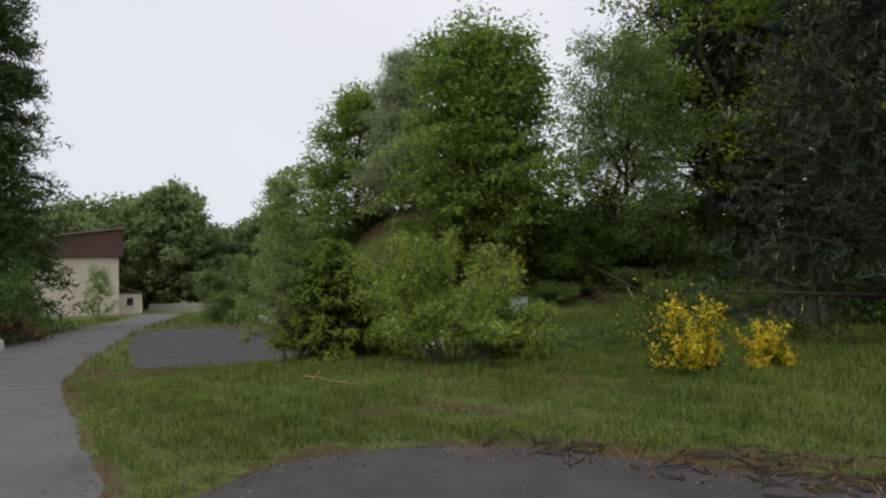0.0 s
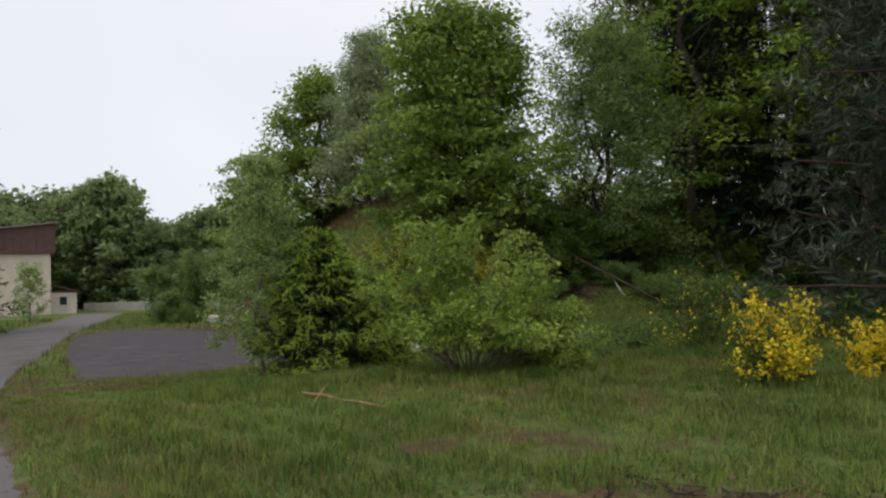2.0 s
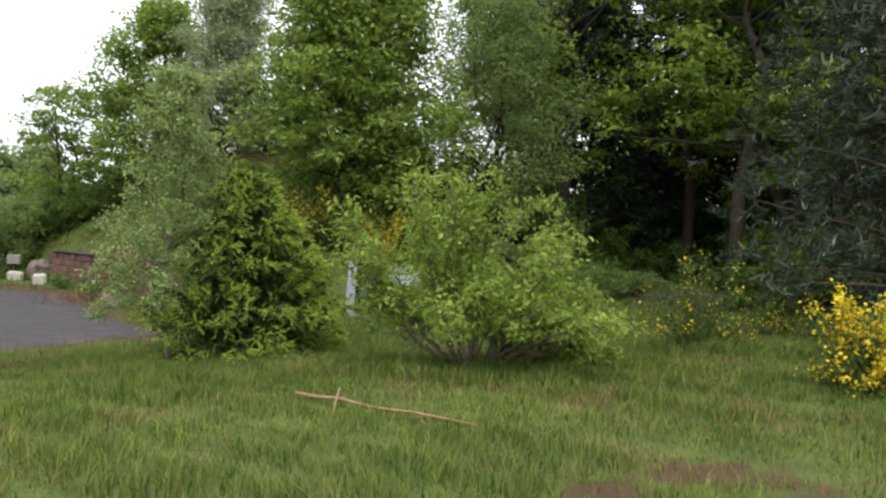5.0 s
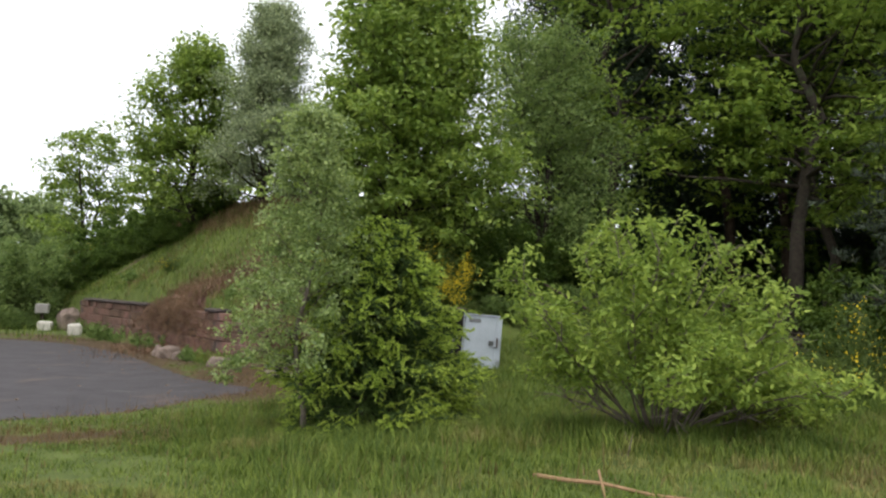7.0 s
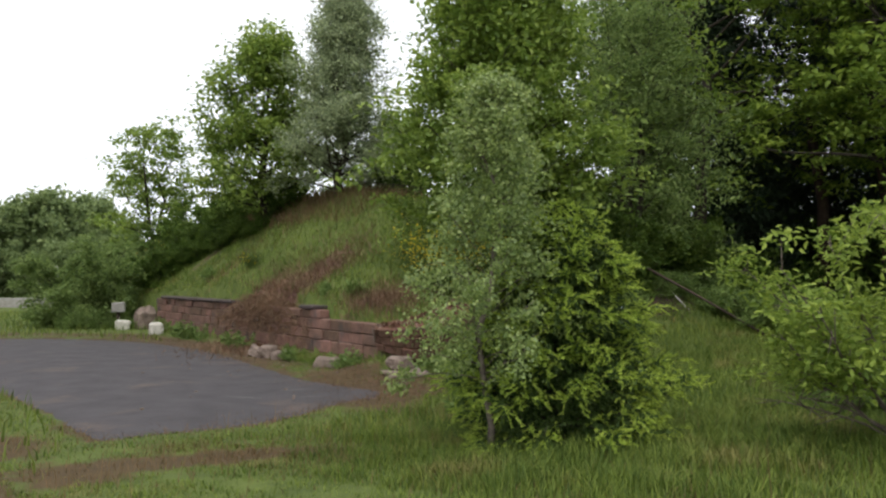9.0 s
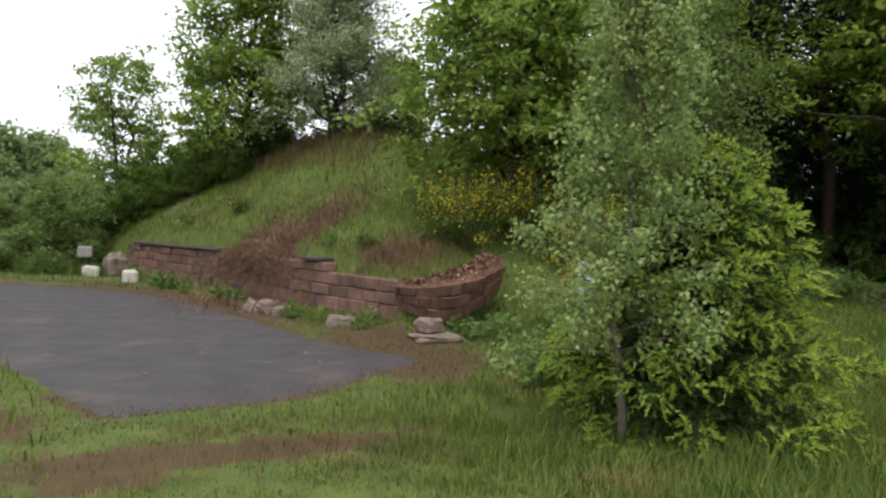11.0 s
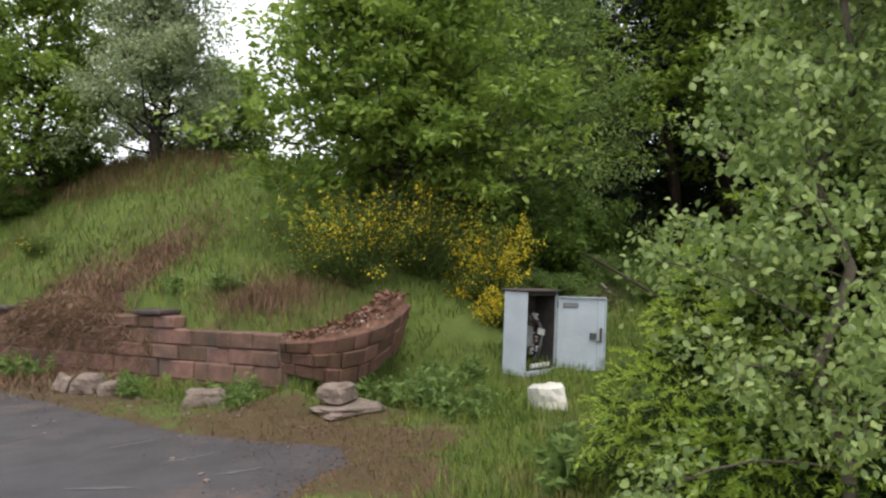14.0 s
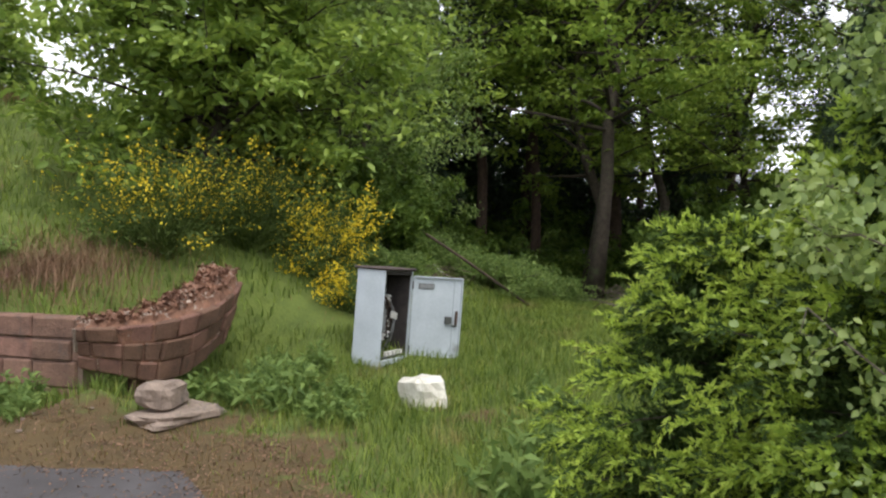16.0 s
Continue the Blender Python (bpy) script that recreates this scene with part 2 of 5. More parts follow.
def empty(name, x, y, z, rz=0.0, rx=0.0, ry=0.0):
    ob = new(name)
    ob.empty_display_size = 0.2
    ob.matrix_basis = pose(x, y, z, rx, ry, rz)
    return ob


def polymesh(name, verts, faces):
    me = bpy.data.meshes.new(name)
    me.from_pydata([tuple(v) for v in verts], [], faces)
    me.update()
    return me


def array_mesh(name, verts, pattern, counts):
    """A mesh of n like pieces: verts (n, k, 3); pattern: the corner numbers of one piece; counts: corners per face."""
    n, k = verts.shape[:2]
    me = bpy.data.meshes.new(name)
    me.vertices.add(n * k)
    me.vertices.foreach_set("co", verts.astype(np.float32).ravel())
    loops = (np.arange(n)[:, None] * k + np.array(pattern)[None, :]).ravel()
    me.loops.add(len(loops))
    me.loops.foreach_set("vertex_index", loops.astype(np.int32))
    sizes = np.tile(np.array(counts), n)
    me.polygons.add(len(sizes))
    me.polygons.foreach_set("loop_start", np.concatenate([[0], np.cumsum(sizes)[:-1]]).astype(np.int32))
    me.update(calc_edges=True)
    return me


def unit(v):
    return v / np.maximum(np.linalg.norm(v, axis=-1, keepdims=True), 1e-9)


def leaf_verts(rng, p, size, aspect=0.55, up=0.6, droop=0.3, fold=0.12, along=None):
    """Small folded leaves at the points p."""
    n = len(p)
    normal = unit(rng.normal(size=(n, 3)) * (1 - up) + np.array([0, 0, up]))
    d = rng.normal(size=(n, 3)) if along is None else along + rng.normal(size=(n, 3)) * 0.35
    d[:, 2] -= droop
    d = unit(d - normal * np.sum(d * normal, axis=1, keepdims=True))
    side = np.cross(normal, d)
    s = (size * rng.uniform(0.65, 1.3, n))[:, None]
    mid = p + d * s * 0.45
    tip = p + d * s - normal * s * 0.15
    return np.stack([p, mid + side * s * aspect / 2 + normal * s * fold, tip, mid - side * s * aspect / 2 + normal * s * fold], axis=1)


def leaf_mesh(name, verts):
    return array_mesh(name, verts, [0, 1, 2, 3], [4])


def round_leaf_mesh(name, v):
    """The same leaves with rounded shoulders: six corners each."""
    base, left, tip, right = v[:, 0], v[:, 1], v[:, 2], v[:, 3]
    wide = (left - right) * 0.1
    six = np.stack([base, base * 0.5 + left * 0.5 + wide, left * 0.72 + tip * 0.28 + wide * 0.5, tip, right * 0.72 + tip * 0.28 - wide * 0.5, base * 0.5 + right * 0.5 - wide], axis=1)
    return array_mesh(name, six, [0, 1, 2, 3, 0, 3, 4, 5], [4, 4])


def tube_mesh(name, lines, sides=6):
    """Tapered tubes along polylines; lines: (points, radii)."""
    verts, faces = [], []
    for pts, radii in lines:
        pts = np.asarray(pts, float)
        t = unit(np.gradient(pts, axis=0))
        ref = np.where(np.abs(t[:, 2:3]) > 0.9, np.array([[1.0, 0, 0]]), np.array([[0, 0, 1.0]]))
        u = unit(np.cross(t, ref))
        w = np.cross(t, u)
        base = len(verts)
        for i in range(len(pts)):
            for k in range(sides):
                a = 2 * math.pi * k / sides
                verts.append(pts[i] + radii[i] * (math.cos(a) * u[i] + math.sin(a) * w[i]))
        for i in range(len(pts) - 1):
            for k in range(sides):
                a, b = base + i * sides + k, base + i * sides + (k + 1) % sides
                faces.append((a, b, b + sides, a + sides))
        faces.append(tuple(base + k for k in reversed(range(sides))))
        faces.append(tuple(base + (len(pts) - 1) * sides + k for k in range(sides)))
    return polymesh(name, verts, faces)


def box_bm(sx, sy, sz, at=(0, 0, 0), bevel=0.0, segments=1):
    bm = bmesh.new()
    bmesh.ops.create_cube(bm, size=1)
    bmesh.ops.scale(bm, vec=(sx, sy, sz), verts=bm.verts)
    if bevel:
        bmesh.ops.bevel(bm, geom=bm.edges[:], offset=bevel, segments=segments, affect="EDGES")
    bmesh.ops.translate(bm, vec=at, verts=bm.verts)
    return bm


def rough_stone_bm(seed, sx, sy, sz, rough=0.12, cuts=2, sink=0.0):
    """A broken lump: a bevelled block, cut up and pushed about."""
    bm = bmesh.new()
    bmesh.ops.create_cube(bm, size=1)
    bmesh.ops.bevel(bm, geom=bm.edges[:], offset=0.16, segments=1, affect="EDGES")
    bmesh.ops.subdivide_edges(bm, edges=bm.edges[:], cuts=cuts, use_grid_fill=True)
    for v in bm.verts:
        q = Vector((v.co.x * 2 + seed * 3.1, v.co.y * 2, v.co.z * 2))
        v.co += v.co.normalized() * rough * noise.noise(q) + 0.04 * Vector(noise.noise_vector(q * 3))
        v.co = Vector((v.co.x * sx, v.co.y * sy, (v.co.z + 0.5 - sink) * sz))
    return bm


# ---- the lie of the land ----
RIDGES = [
    [(-5.5, 43.0, 2.6), (-3.6, 35.6, 4.5), (-1.4, 29.0, 4.45), (0.2, 26.6, 4.0), (1.0, 25.2, 3.5), (3.6, 25.6, 2.9), (6.0, 26.0, 1.6)],
    [(-1.4, 29.0, 4.0), (-0.9, 24.9, 2.6)],
]
WALL_A, WALL_B = np.array([-7.6, 32.2]), np.array([-2.6, 20.15])
WING_END = np.array([-0.65, 20.55])
ROAD_RIGHT = [(-1.91, 3.91), (-2.37, 4.99), (-3.39, 6.63), (-5.2, 9.6), (-7.2, 13.2), (-8.6, 16.6), (-10.2, 21.4), (-12.2, 27.0), (-15.6, 39.0), (-20.0, 52.0), (-24.5, 66.0)]
ROAD_LEFT = [(-5.64, 1.65), (-6.19, 2.9), (-6.96, 4.76), (-8.05, 7.56), (-12.07, 14.56), (-13.4, 20.0), (-14.9, 26.5), (-18.6, 39.0), (-23.5, 52.0), (-29.0, 66.0)]
APRON = [(-40, -30), (40, -30), (40, 0.0), (12, 1.2), (4.0, 3.67), (2.87, 4.45), (2.3, 4.99), (1.72, 5.32), (1.05, 5.72), (0.62, 5.97), (0.25, 6.12), (-0.24, 6.24), (-0.66, 6.21), (-1.05, 6.08), (-1.48, 5.83), (-1.75, 5.31), (-1.88, 4.93), (-1.95, 4.14), (-2.03, 3.98), (-5.56, 1.65), (-14, 0.3), (-40, -0.2)]
LOT = [(-6.75, 15.1), (-6.0, 15.25), (-5.2, 15.5), (-4.6, 15.95), (-3.9, 16.7), (-3.4, 17.0), (-3.1, 17.6), (-3.7, 18.4), (-4.1, 19.2), (-4.7, 21.0), (-5.2, 22.8), (-6.0, 25.0), (-7.2, 27.0), (-8.6, 28.3), (-10.0, 29.2), (-11.6, 29.4), (-11.95, 27.0), (-10.4, 23.0), (-9.0, 19.7)]


def smooth(a, b, x):
    t = np.clip((x - a) / (b - a), 0, 1)
    return t * t * (3 - 2 * t)


def inside(poly, x, y):
    hit = np.zeros(np.shape(x), bool)
    for (x0, y0), (x1, y1) in zip(poly, poly[1:] + poly[:1]):
        if y0 != y1:
            hit ^= ((y0 > y) != (y1 > y)) & (x < (x1 - x0) * (y - y0) / (y1 - y0) + x0)
    return hit


def edge_distance(line, x, y, closed=True):
    best = np.full(np.shape(x), 1e9)
    for (x0, y0), (x1, y1) in zip(line, (line[1:] + line[:1]) if closed else line[1:]):
        dx, dy = x1 - x0, y1 - y0
        t = np.clip(((x - x0) * dx + (y - y0) * dy) / (dx * dx + dy * dy), 0, 1)
        best = np.minimum(best, np.hypot(x - x0 - t * dx, y - y0 - t * dy))
    return best


ROAD_POLY = ROAD_RIGHT + ROAD_LEFT[::-1]


def paved(x, y):
    """Metres inside (plus) or outside (minus) the nearest pavement."""
    best = np.full(np.shape(x), -1e9)
    for poly in (ROAD_POLY, APRON, LOT):
        d = edge_distance(poly, x, y)
        best = np.maximum(best, np.where(inside(poly, x, y), d, -d))
    return best


def base_level(y):
    y = np.asarray(y, float)
    return 0.38 * (1 - smooth(8, 15, y)) - 0.022 * np.clip(y - 31, 0, 40)


def mound(x, y):
    top = np.zeros(np.shape(x))
    for ridge in RIDGES:
        for (x0, y0, z0), (x1, y1, z1) in zip(ridge, ridge[1:]):
            dx, dy = x1 - x0, y1 - y0
            t = np.clip(((x - x0) * dx + (y - y0) * dy) / (dx * dx + dy * dy), 0, 1)
            d = np.hypot(x - x0 - t * dx, y - y0 - t * dy)
            d = np.sqrt(d * d + 0.36) - 0.6
            top = np.maximum(top, (z0 + (z1 - z0) * t) * np.clip(1 - d / 6.0, 0, 1) ** 1.15)
    for a, b, lo, hi in ((WALL_A, WALL_B, -0.5, 1.0), (WALL_B, WING_END, 0.0, 1.0)):
        d = b - a
        length = np.hypot(*d)
        nx, ny = (-d[1] / length, d[0] / length)
        u = ((x - a[0]) * d[0] + (y - a[1]) * d[1]) / length ** 2
        s = (x - a[0]) * nx + (y - a[1]) * ny
        within = smooth(lo - 0.15, lo, u) * (1 - smooth(hi, hi + (0.5 if hi == 1.0 and lo == 0.0 else 0.05), u))
        top = top * (1 - within * (1 - smooth(*((0.02, 0.3) if lo < 0 else (-0.35, 0.95)), s)) * (s > -4))
    return top


def wobble(x, y, k, seed=0.0):
    return (np.sin(x * k + seed) * np.cos(y * k * 1.13 + 2 * seed) + 0.5 * np.sin(x * k * 2.3 + y * k * 1.7 + seed * 3)) / 1.5


def land(x, y):
    x, y = np.asarray(x, float), np.asarray(y, float)
    z = base_level(y) + mound(x, y)
    out = smooth(-0.22, 0.15, -paved(x, y) + 0.05 * wobble(x, y, 5.0, 2.2))
    lawn = 0.04 + 0.16 * np.exp(-((x - 0.3) / 3.5) ** 2 - ((y - 10.6) / 2.0) ** 2) + 0.26 * smooth(0.5, 4.5, x) * smooth(5.5, 8.5, y) * (1 - smooth(18, 24, y))
    lawn = lawn + 0.012 * wobble(x, y, 2.1, 0.7) + 0.02 * wobble(x, y, 0.8, 1.9)
    return z + out * lawn - 0.03 * (1 - out)


def land1(x, y):
    return float(land(np.array([x]), np.array([y]))[0])


# ---- ground, road, pavement ----
def spaced(lo, fine_lo, fine_hi, hi, step):
    mid = list(np.arange(fine_lo, fine_hi + 1e-6, step))
    out, d, v = [], step, fine_hi
    while v < hi:
        d *= 1.35
        v += d
        out.append(v)
    left, d, v = [], step, fine_lo
    while v > lo:
        d *= 1.35
        v -= d
        left.append(v)
    return np.array(left[::-1] + mid + out)


def build_ground():
    xs, ys = spaced(-900, -16, 16, 900, 0.2), spaced(-300, 2, 46, 1500, 0.2)
    gx, gy = np.meshgrid(xs, ys)
    gz = land(gx, gy)
    nx, ny = len(xs), len(ys)
    me = bpy.data.meshes.new("ground")
    me.vertices.add(nx * ny)
    me.vertices.foreach_set("co", np.stack([gx, gy, gz], -1).astype(np.float32).ravel())
    i = (np.arange(ny - 1)[:, None] * nx + np.arange(nx - 1)[None, :]).ravel()
    loops = np.stack([i, i + 1, i + nx + 1, i + nx], -1).ravel()
    me.loops.add(len(loops))
    me.loops.foreach_set("vertex_index", loops.astype(np.int32))
    me.polygons.add(len(i))
    me.polygons.foreach_set("loop_start", (np.arange(len(i)) * 4).astype(np.int32))
    me.polygons.foreach_set("use_smooth", np.ones(len(i), bool))
    me.update(calc_edges=True)
    for name, values in (("bare", bareness(gx, gy)), ("slide", slide(gx, gy))):
        at = me.attributes.new(name, "FLOAT", "POINT")
        at.data.foreach_set("value", values.astype(np.float32).ravel())
    ob = link_mesh("ground", me, M["earth"])
    tagged(ob, "uneven grassy earth with bare brown patches", "ground", kind="structure")


def blob(x, y, cx, cy, rx, ry, turn=0.0):
    c, s = math.cos(radians(turn)), math.sin(radians(turn))
    u, v = (x - cx) * c + (y - cy) * s, -(x - cx) * s + (y - cy) * c
    return np.exp(-((u / rx) ** 2 + (v / ry) ** 2))


def bareness(x, y):
    """How bare and brown the earth is, 0 to 1."""
    d = -paved(x, y)
    b = 0.62 * (1 - smooth(0.0, 0.26, d + 0.18 * wobble(x, y, 2.7, 3.0)))
    for cx, cy, rx, ry, turn in ((-0.92, 7.36, 0.3, 0.2, 0), (-0.1, 7.5, 0.62, 0.24, -6), (0.2, 7.1, 0.6, 0.16, 8), (0.9, 7.1, 0.5, 0.15, 5), (-5.9, 13.75, 1.9, 0.42, 4), (-6.6, 13.3, 0.7, 0.3, 0), (-7.5, 14.9, 0.5, 0.9, 25), (-3.3, 18.5, 0.9, 1.9, 20), (-3.3, 16.9, 0.7, 1.5, -10), (-2.7, 17.4, 1.2, 0.8, -10), (-3.4, 14.3, 0.5, 0.3, 0), (-4.8, 22.4, 0.55, 2.6, 24), (-7.6, 28.3, 0.9, 2.2, 40), (-0.6, 16.8, 0.5, 0.3, 0), (-2.4, 18.4, 1.2, 0.4, 0), (2.2, 5.4, 1.3, 0.24, -28), (-12.5, 30.4, 3.5, 1.0, 10), (-6.5, 26.3, 0.75, 2.2, 28), (-9.4, 29.9, 2.4, 0.7, -18), (-5.0, 22.8, 0.7, 2.4, 18), (-15.5, 27, 1.2, 4, 15), (7, 14.5, 4, 3, 0)):
        b = np.maximum(b, (0.95 if cy in (13.75, 7.5, 7.36, 18.5, 16.9, 26.3, 29.9, 22.8) else 0.75) * blob(x, y, cx, cy, rx, ry, turn))
    return np.where((y < 60) & (np.abs(x) < 30), b, 0.1)


def slide(x, y):
    """Where red earth and dead stalks have slid down the mound."""
    s = 0.8 * blob(x, y, -3.4, 24.7, 1.7, 0.8, 38)
    s = np.maximum(s, 0.8 * blob(x, y, -4.5, 25.2, 1.3, 0.9, 45))
    s = np.maximum(s, 0.6 * blob(x, y, -2.2, 21.8, 1.1, 0.6, 0))
    s = np.maximum(s, 0.55 * blob(x, y, -5.9, 33.2, 1.4, 0.7, 40))
    s = np.maximum(s, 0.75 * blob(x, y, 3.6, 21.7, 1.2, 1.0, 0))
    return np.maximum(s, 0.5 * blob(x, y, 6.6, 22.3, 1.6, 0.7, 0))


def ragged(points, step, amount, seed, closed=True):
    rng, out = random.Random(seed), []
    ends = points[1:] + (points[:1] if closed else [])
    for (x0, y0), (x1, y1) in zip(points, ends):
        far = max(abs(y0), abs(x0)) > 35
        n = 1 if far and abs(x0) > 35 else max(1, int(math.hypot(x1 - x0, y1 - y0) / step))
        for k in range(n):
            t = k / n
            a = 0 if far else amount
            out.append((x0 + (x1 - x0) * t + rng.uniform(-a, a), y0 + (y1 - y0) * t + rng.uniform(-a, a)))
    if not closed:
        out.append(points[-1])
    return out


def sheet(name, outline, z, mat):
    bm = bmesh.new()
    vs = [bm.verts.new((x, y, z + float(base_level(y)))) for x, y in outline]
    f = bm.faces.new(vs)
    if f.normal.z < 0:
        f.normal_flip()
    f.normal_update()
    if f.normal.z < 0:
        bmesh.ops.reverse_faces(bm, faces=[f])
    res = bmesh.ops.extrude_face_region(bm, geom=[f])
    bmesh.ops.translate(bm, vec=(0, 0, -0.06), verts=[v for v in res["geom"] if isinstance(v, bmesh.types.BMVert)])
    bmesh.ops.recalc_face_normals(bm, faces=bm.faces[:])
    bmesh.ops.triangulate(bm, faces=bm.faces[:])
    return part(name, bm, mat)


build_ground()
tagged(sheet("pavement", ragged(APRON, 0.16, 0.06, 1), 0.0, M["asphalt"]), "dark worn asphalt apron with a ragged mossy edge", "pavement", kind="structure")
tagged(sheet("pavement", ragged(LOT, 0.16, 0.05, 2), 0.004, M["asphalt"]), "dark asphalt parking bay with scuffed patches", "pavement", kind="structure")


def build_road():
    """A strip in cross-sections, so that it follows the fall of the land."""
    right, left = ragged(ROAD_RIGHT, 0.5, 0.05, 3, False), ragged(ROAD_LEFT, 0.5, 0.08, 4, False)
    ts = np.linspace(0, 1, 130)

    def along(line):
        p = np.array(line)
        s = np.concatenate([[0], np.cumsum(np.hypot(*np.diff(p, axis=0).T))])
        return np.stack([np.interp(ts * s[-1], s, p[:, k]) for k in (0, 1)], -1)

    r, l = along(right), along(left)
    verts, faces, k = [], [], 9
    for i in range(len(ts)):
        for j in range(k):
            p = r[i] + (l[i] - r[i]) * j / (k - 1)
            verts.append((p[0], p[1], float(base_level(p[1])) + 0.008 + 0.02 * math.sin(math.pi * j / (k - 1))))
    for i in range(len(ts) - 1):
        for j in range(k - 1):
            a = i * k + j
            faces.append((a, a + k, a + k + 1, a + 1))
    me = polymesh("road", verts, faces)
    tagged(link_mesh("road", me, M["road"], smooth=True), "narrow worn grey asphalt lane", "road", kind="structure")


build_road()


# ---- plants ----
def limb(rng, start, direction, length, bend, n=5):
    """A bent line of n points; bend: how far it turns upwards (plus) or down."""
    pts, p, d = [np.array(start, float)], np.array(start, float), unit(np.array(direction, float))
    for _ in range(n - 1):
        d = unit(d + np.array([0, 0, bend / n]) + rng.normal(size=3) * 0.12)
        p = p + d * length / (n - 1)
        pts.append(p.copy())
    return np.array(pts)


def broadleaf(name, x, y, z, height, radius, seed, leaf_mat, bark="bark", clear=0.2, limbs=34, twigs=7, per=40, size=0.16, aspect=0.5, profile=None, spread=0.45, trunk=0.16, stems=1, rise=0.55, up=0.45, droop=0.35, lines_per_twig=True, lean=(0, 0), gap=0.0, layer=0.26, rounded=False):
    """A tree: a tapered trunk with limbs, and a crown of leaves in clumps at the twigs' ends."""
    rng = np.random.default_rng(seed)
    top = empty(name, x, y, z)
    profile = profile or (lambda f: math.sin(math.pi * min(1, 0.18 + 0.82 * f)) ** 0.6)
    lines, spots = [], []
    for s in range(stems):
        a = 2 * math.pi * s / max(stems, 1) + rng.uniform(0, 1)
        off = np.array([math.cos(a), math.sin(a), 0]) * (0 if stems == 1 else 0.15)
        out = np.array([lean[0], lean[1], 0]) + (off * radius * 1.3 if stems > 1 else 0)
        hs = np.linspace(-0.15, height * rng.uniform(0.88, 0.97), 9)
        pts = np.array([off * min(1, h / 0.5 + 0.4) + out * max(0.0, h / height) ** 1.4 + np.array([0, 0, h]) + (rng.normal(size=3) * 0.02 * height * np.array([1, 1, 0]) if h > 0.5 else 0) for h in hs])
        rad = trunk / math.sqrt(stems) * (1 - np.linspace(0, 1, 9)) ** 0.8 + 0.012
        rad[0] *= 1.35
        lines.append((pts, rad))
        for i in range(limbs // stems):
            f = (i + rng.uniform(0, 1)) / (limbs // stems)
            h = height * (clear + (0.97 - clear) * f)
            base = np.array([np.interp(h, hs, pts[:, k]) for k in range(3)])
            az = i * 2.39996 + rng.uniform(-0.5, 0.5) + s
            length = radius * profile(f) * rng.uniform(0.7, 1.15)
            tilt = rise * (0.3 + 0.9 * f) + rng.uniform(-0.15, 0.25)
            d = np.array([math.cos(az) * math.cos(tilt), math.sin(az) * math.cos(tilt), math.sin(tilt)])
            lp = limb(rng, base, d, length, rng.uniform(-0.2, 0.5), 5)
            r0 = max(min(0.012, trunk * 0.2), trunk * 0.32 * (1 - 0.7 * f) / math.sqrt(stems))
            lines.append((lp, np.linspace(r0, min(0.008, r0 * 0.5), 5)))
            for k in range(twigs):
                q = rng.uniform(0.25, 1.0) if k else 1.0
                b = np.array([np.interp(q * 4, range(5), lp[:, c]) for c in range(3)])
                td = unit(d + rng.normal(size=3) * 0.9)
                tl = radius * spread * rng.uniform(0.3, 0.75)
                e = b + td * tl
                if k % 2 == 0 and lines_per_twig:
                    lines.append((np.array([b, (b + e) / 2 + rng.normal(size=3) * 0.03, e]), np.array([0.008, 0.006, 0.004]) * min(1, trunk / 0.08)))
                if rng.uniform() > gap * (0.5 + f):
                    spots.append((e, tl))
    part_trunk = link_mesh("trunk", tube_mesh("trunk", lines, 6), M[bark], top, smooth=True)
    spots_p = np.array([s[0] for s in spots])
    spots_r = np.array([max(s[1], 0.25 * radius * spread) for s in spots])
    n = len(spots_p)
    idx = np.repeat(np.arange(n), per)
    jit = rng.normal(size=(n * per, 3)) * np.array([0.42, 0.42, layer])
    p = spots_p[idx] + jit * spots_r[idx][:, None]
    link_mesh("crown", (round_leaf_mesh if rounded else leaf_mesh)("crown", leaf_verts(rng, p, size, aspect, up=up, droop=droop)), M[leaf_mat], top)
    return top


def needle_verts(rng, base, axis, length, n, long, width, spread=0.9):
    """Needles in rows round the shoots: base, axis (k, 3), length (k)."""
    k = len(base)
    t = np.tile(np.linspace(0.05, 1, n), k)
    b, a, le = np.repeat(base, n, 0), np.repeat(axis, n, 0), np.repeat(length, n)
    p = b + a * (le * t)[:, None]
    p[:, 2] -= 0.25 * le * t ** 2
    side = unit(np.cross(a, rng.normal(size=a.shape)))
    d = unit(a * 0.75 + side * spread)
    w = unit(np.cross(d, rng.normal(size=d.shape))) * width
    s = (long * rng.uniform(0.75, 1.2, len(p)))[:, None]
    return np.stack([p - w, p + d * s * 0.6 - w * 0.8, p + d * s, p + w], 1)


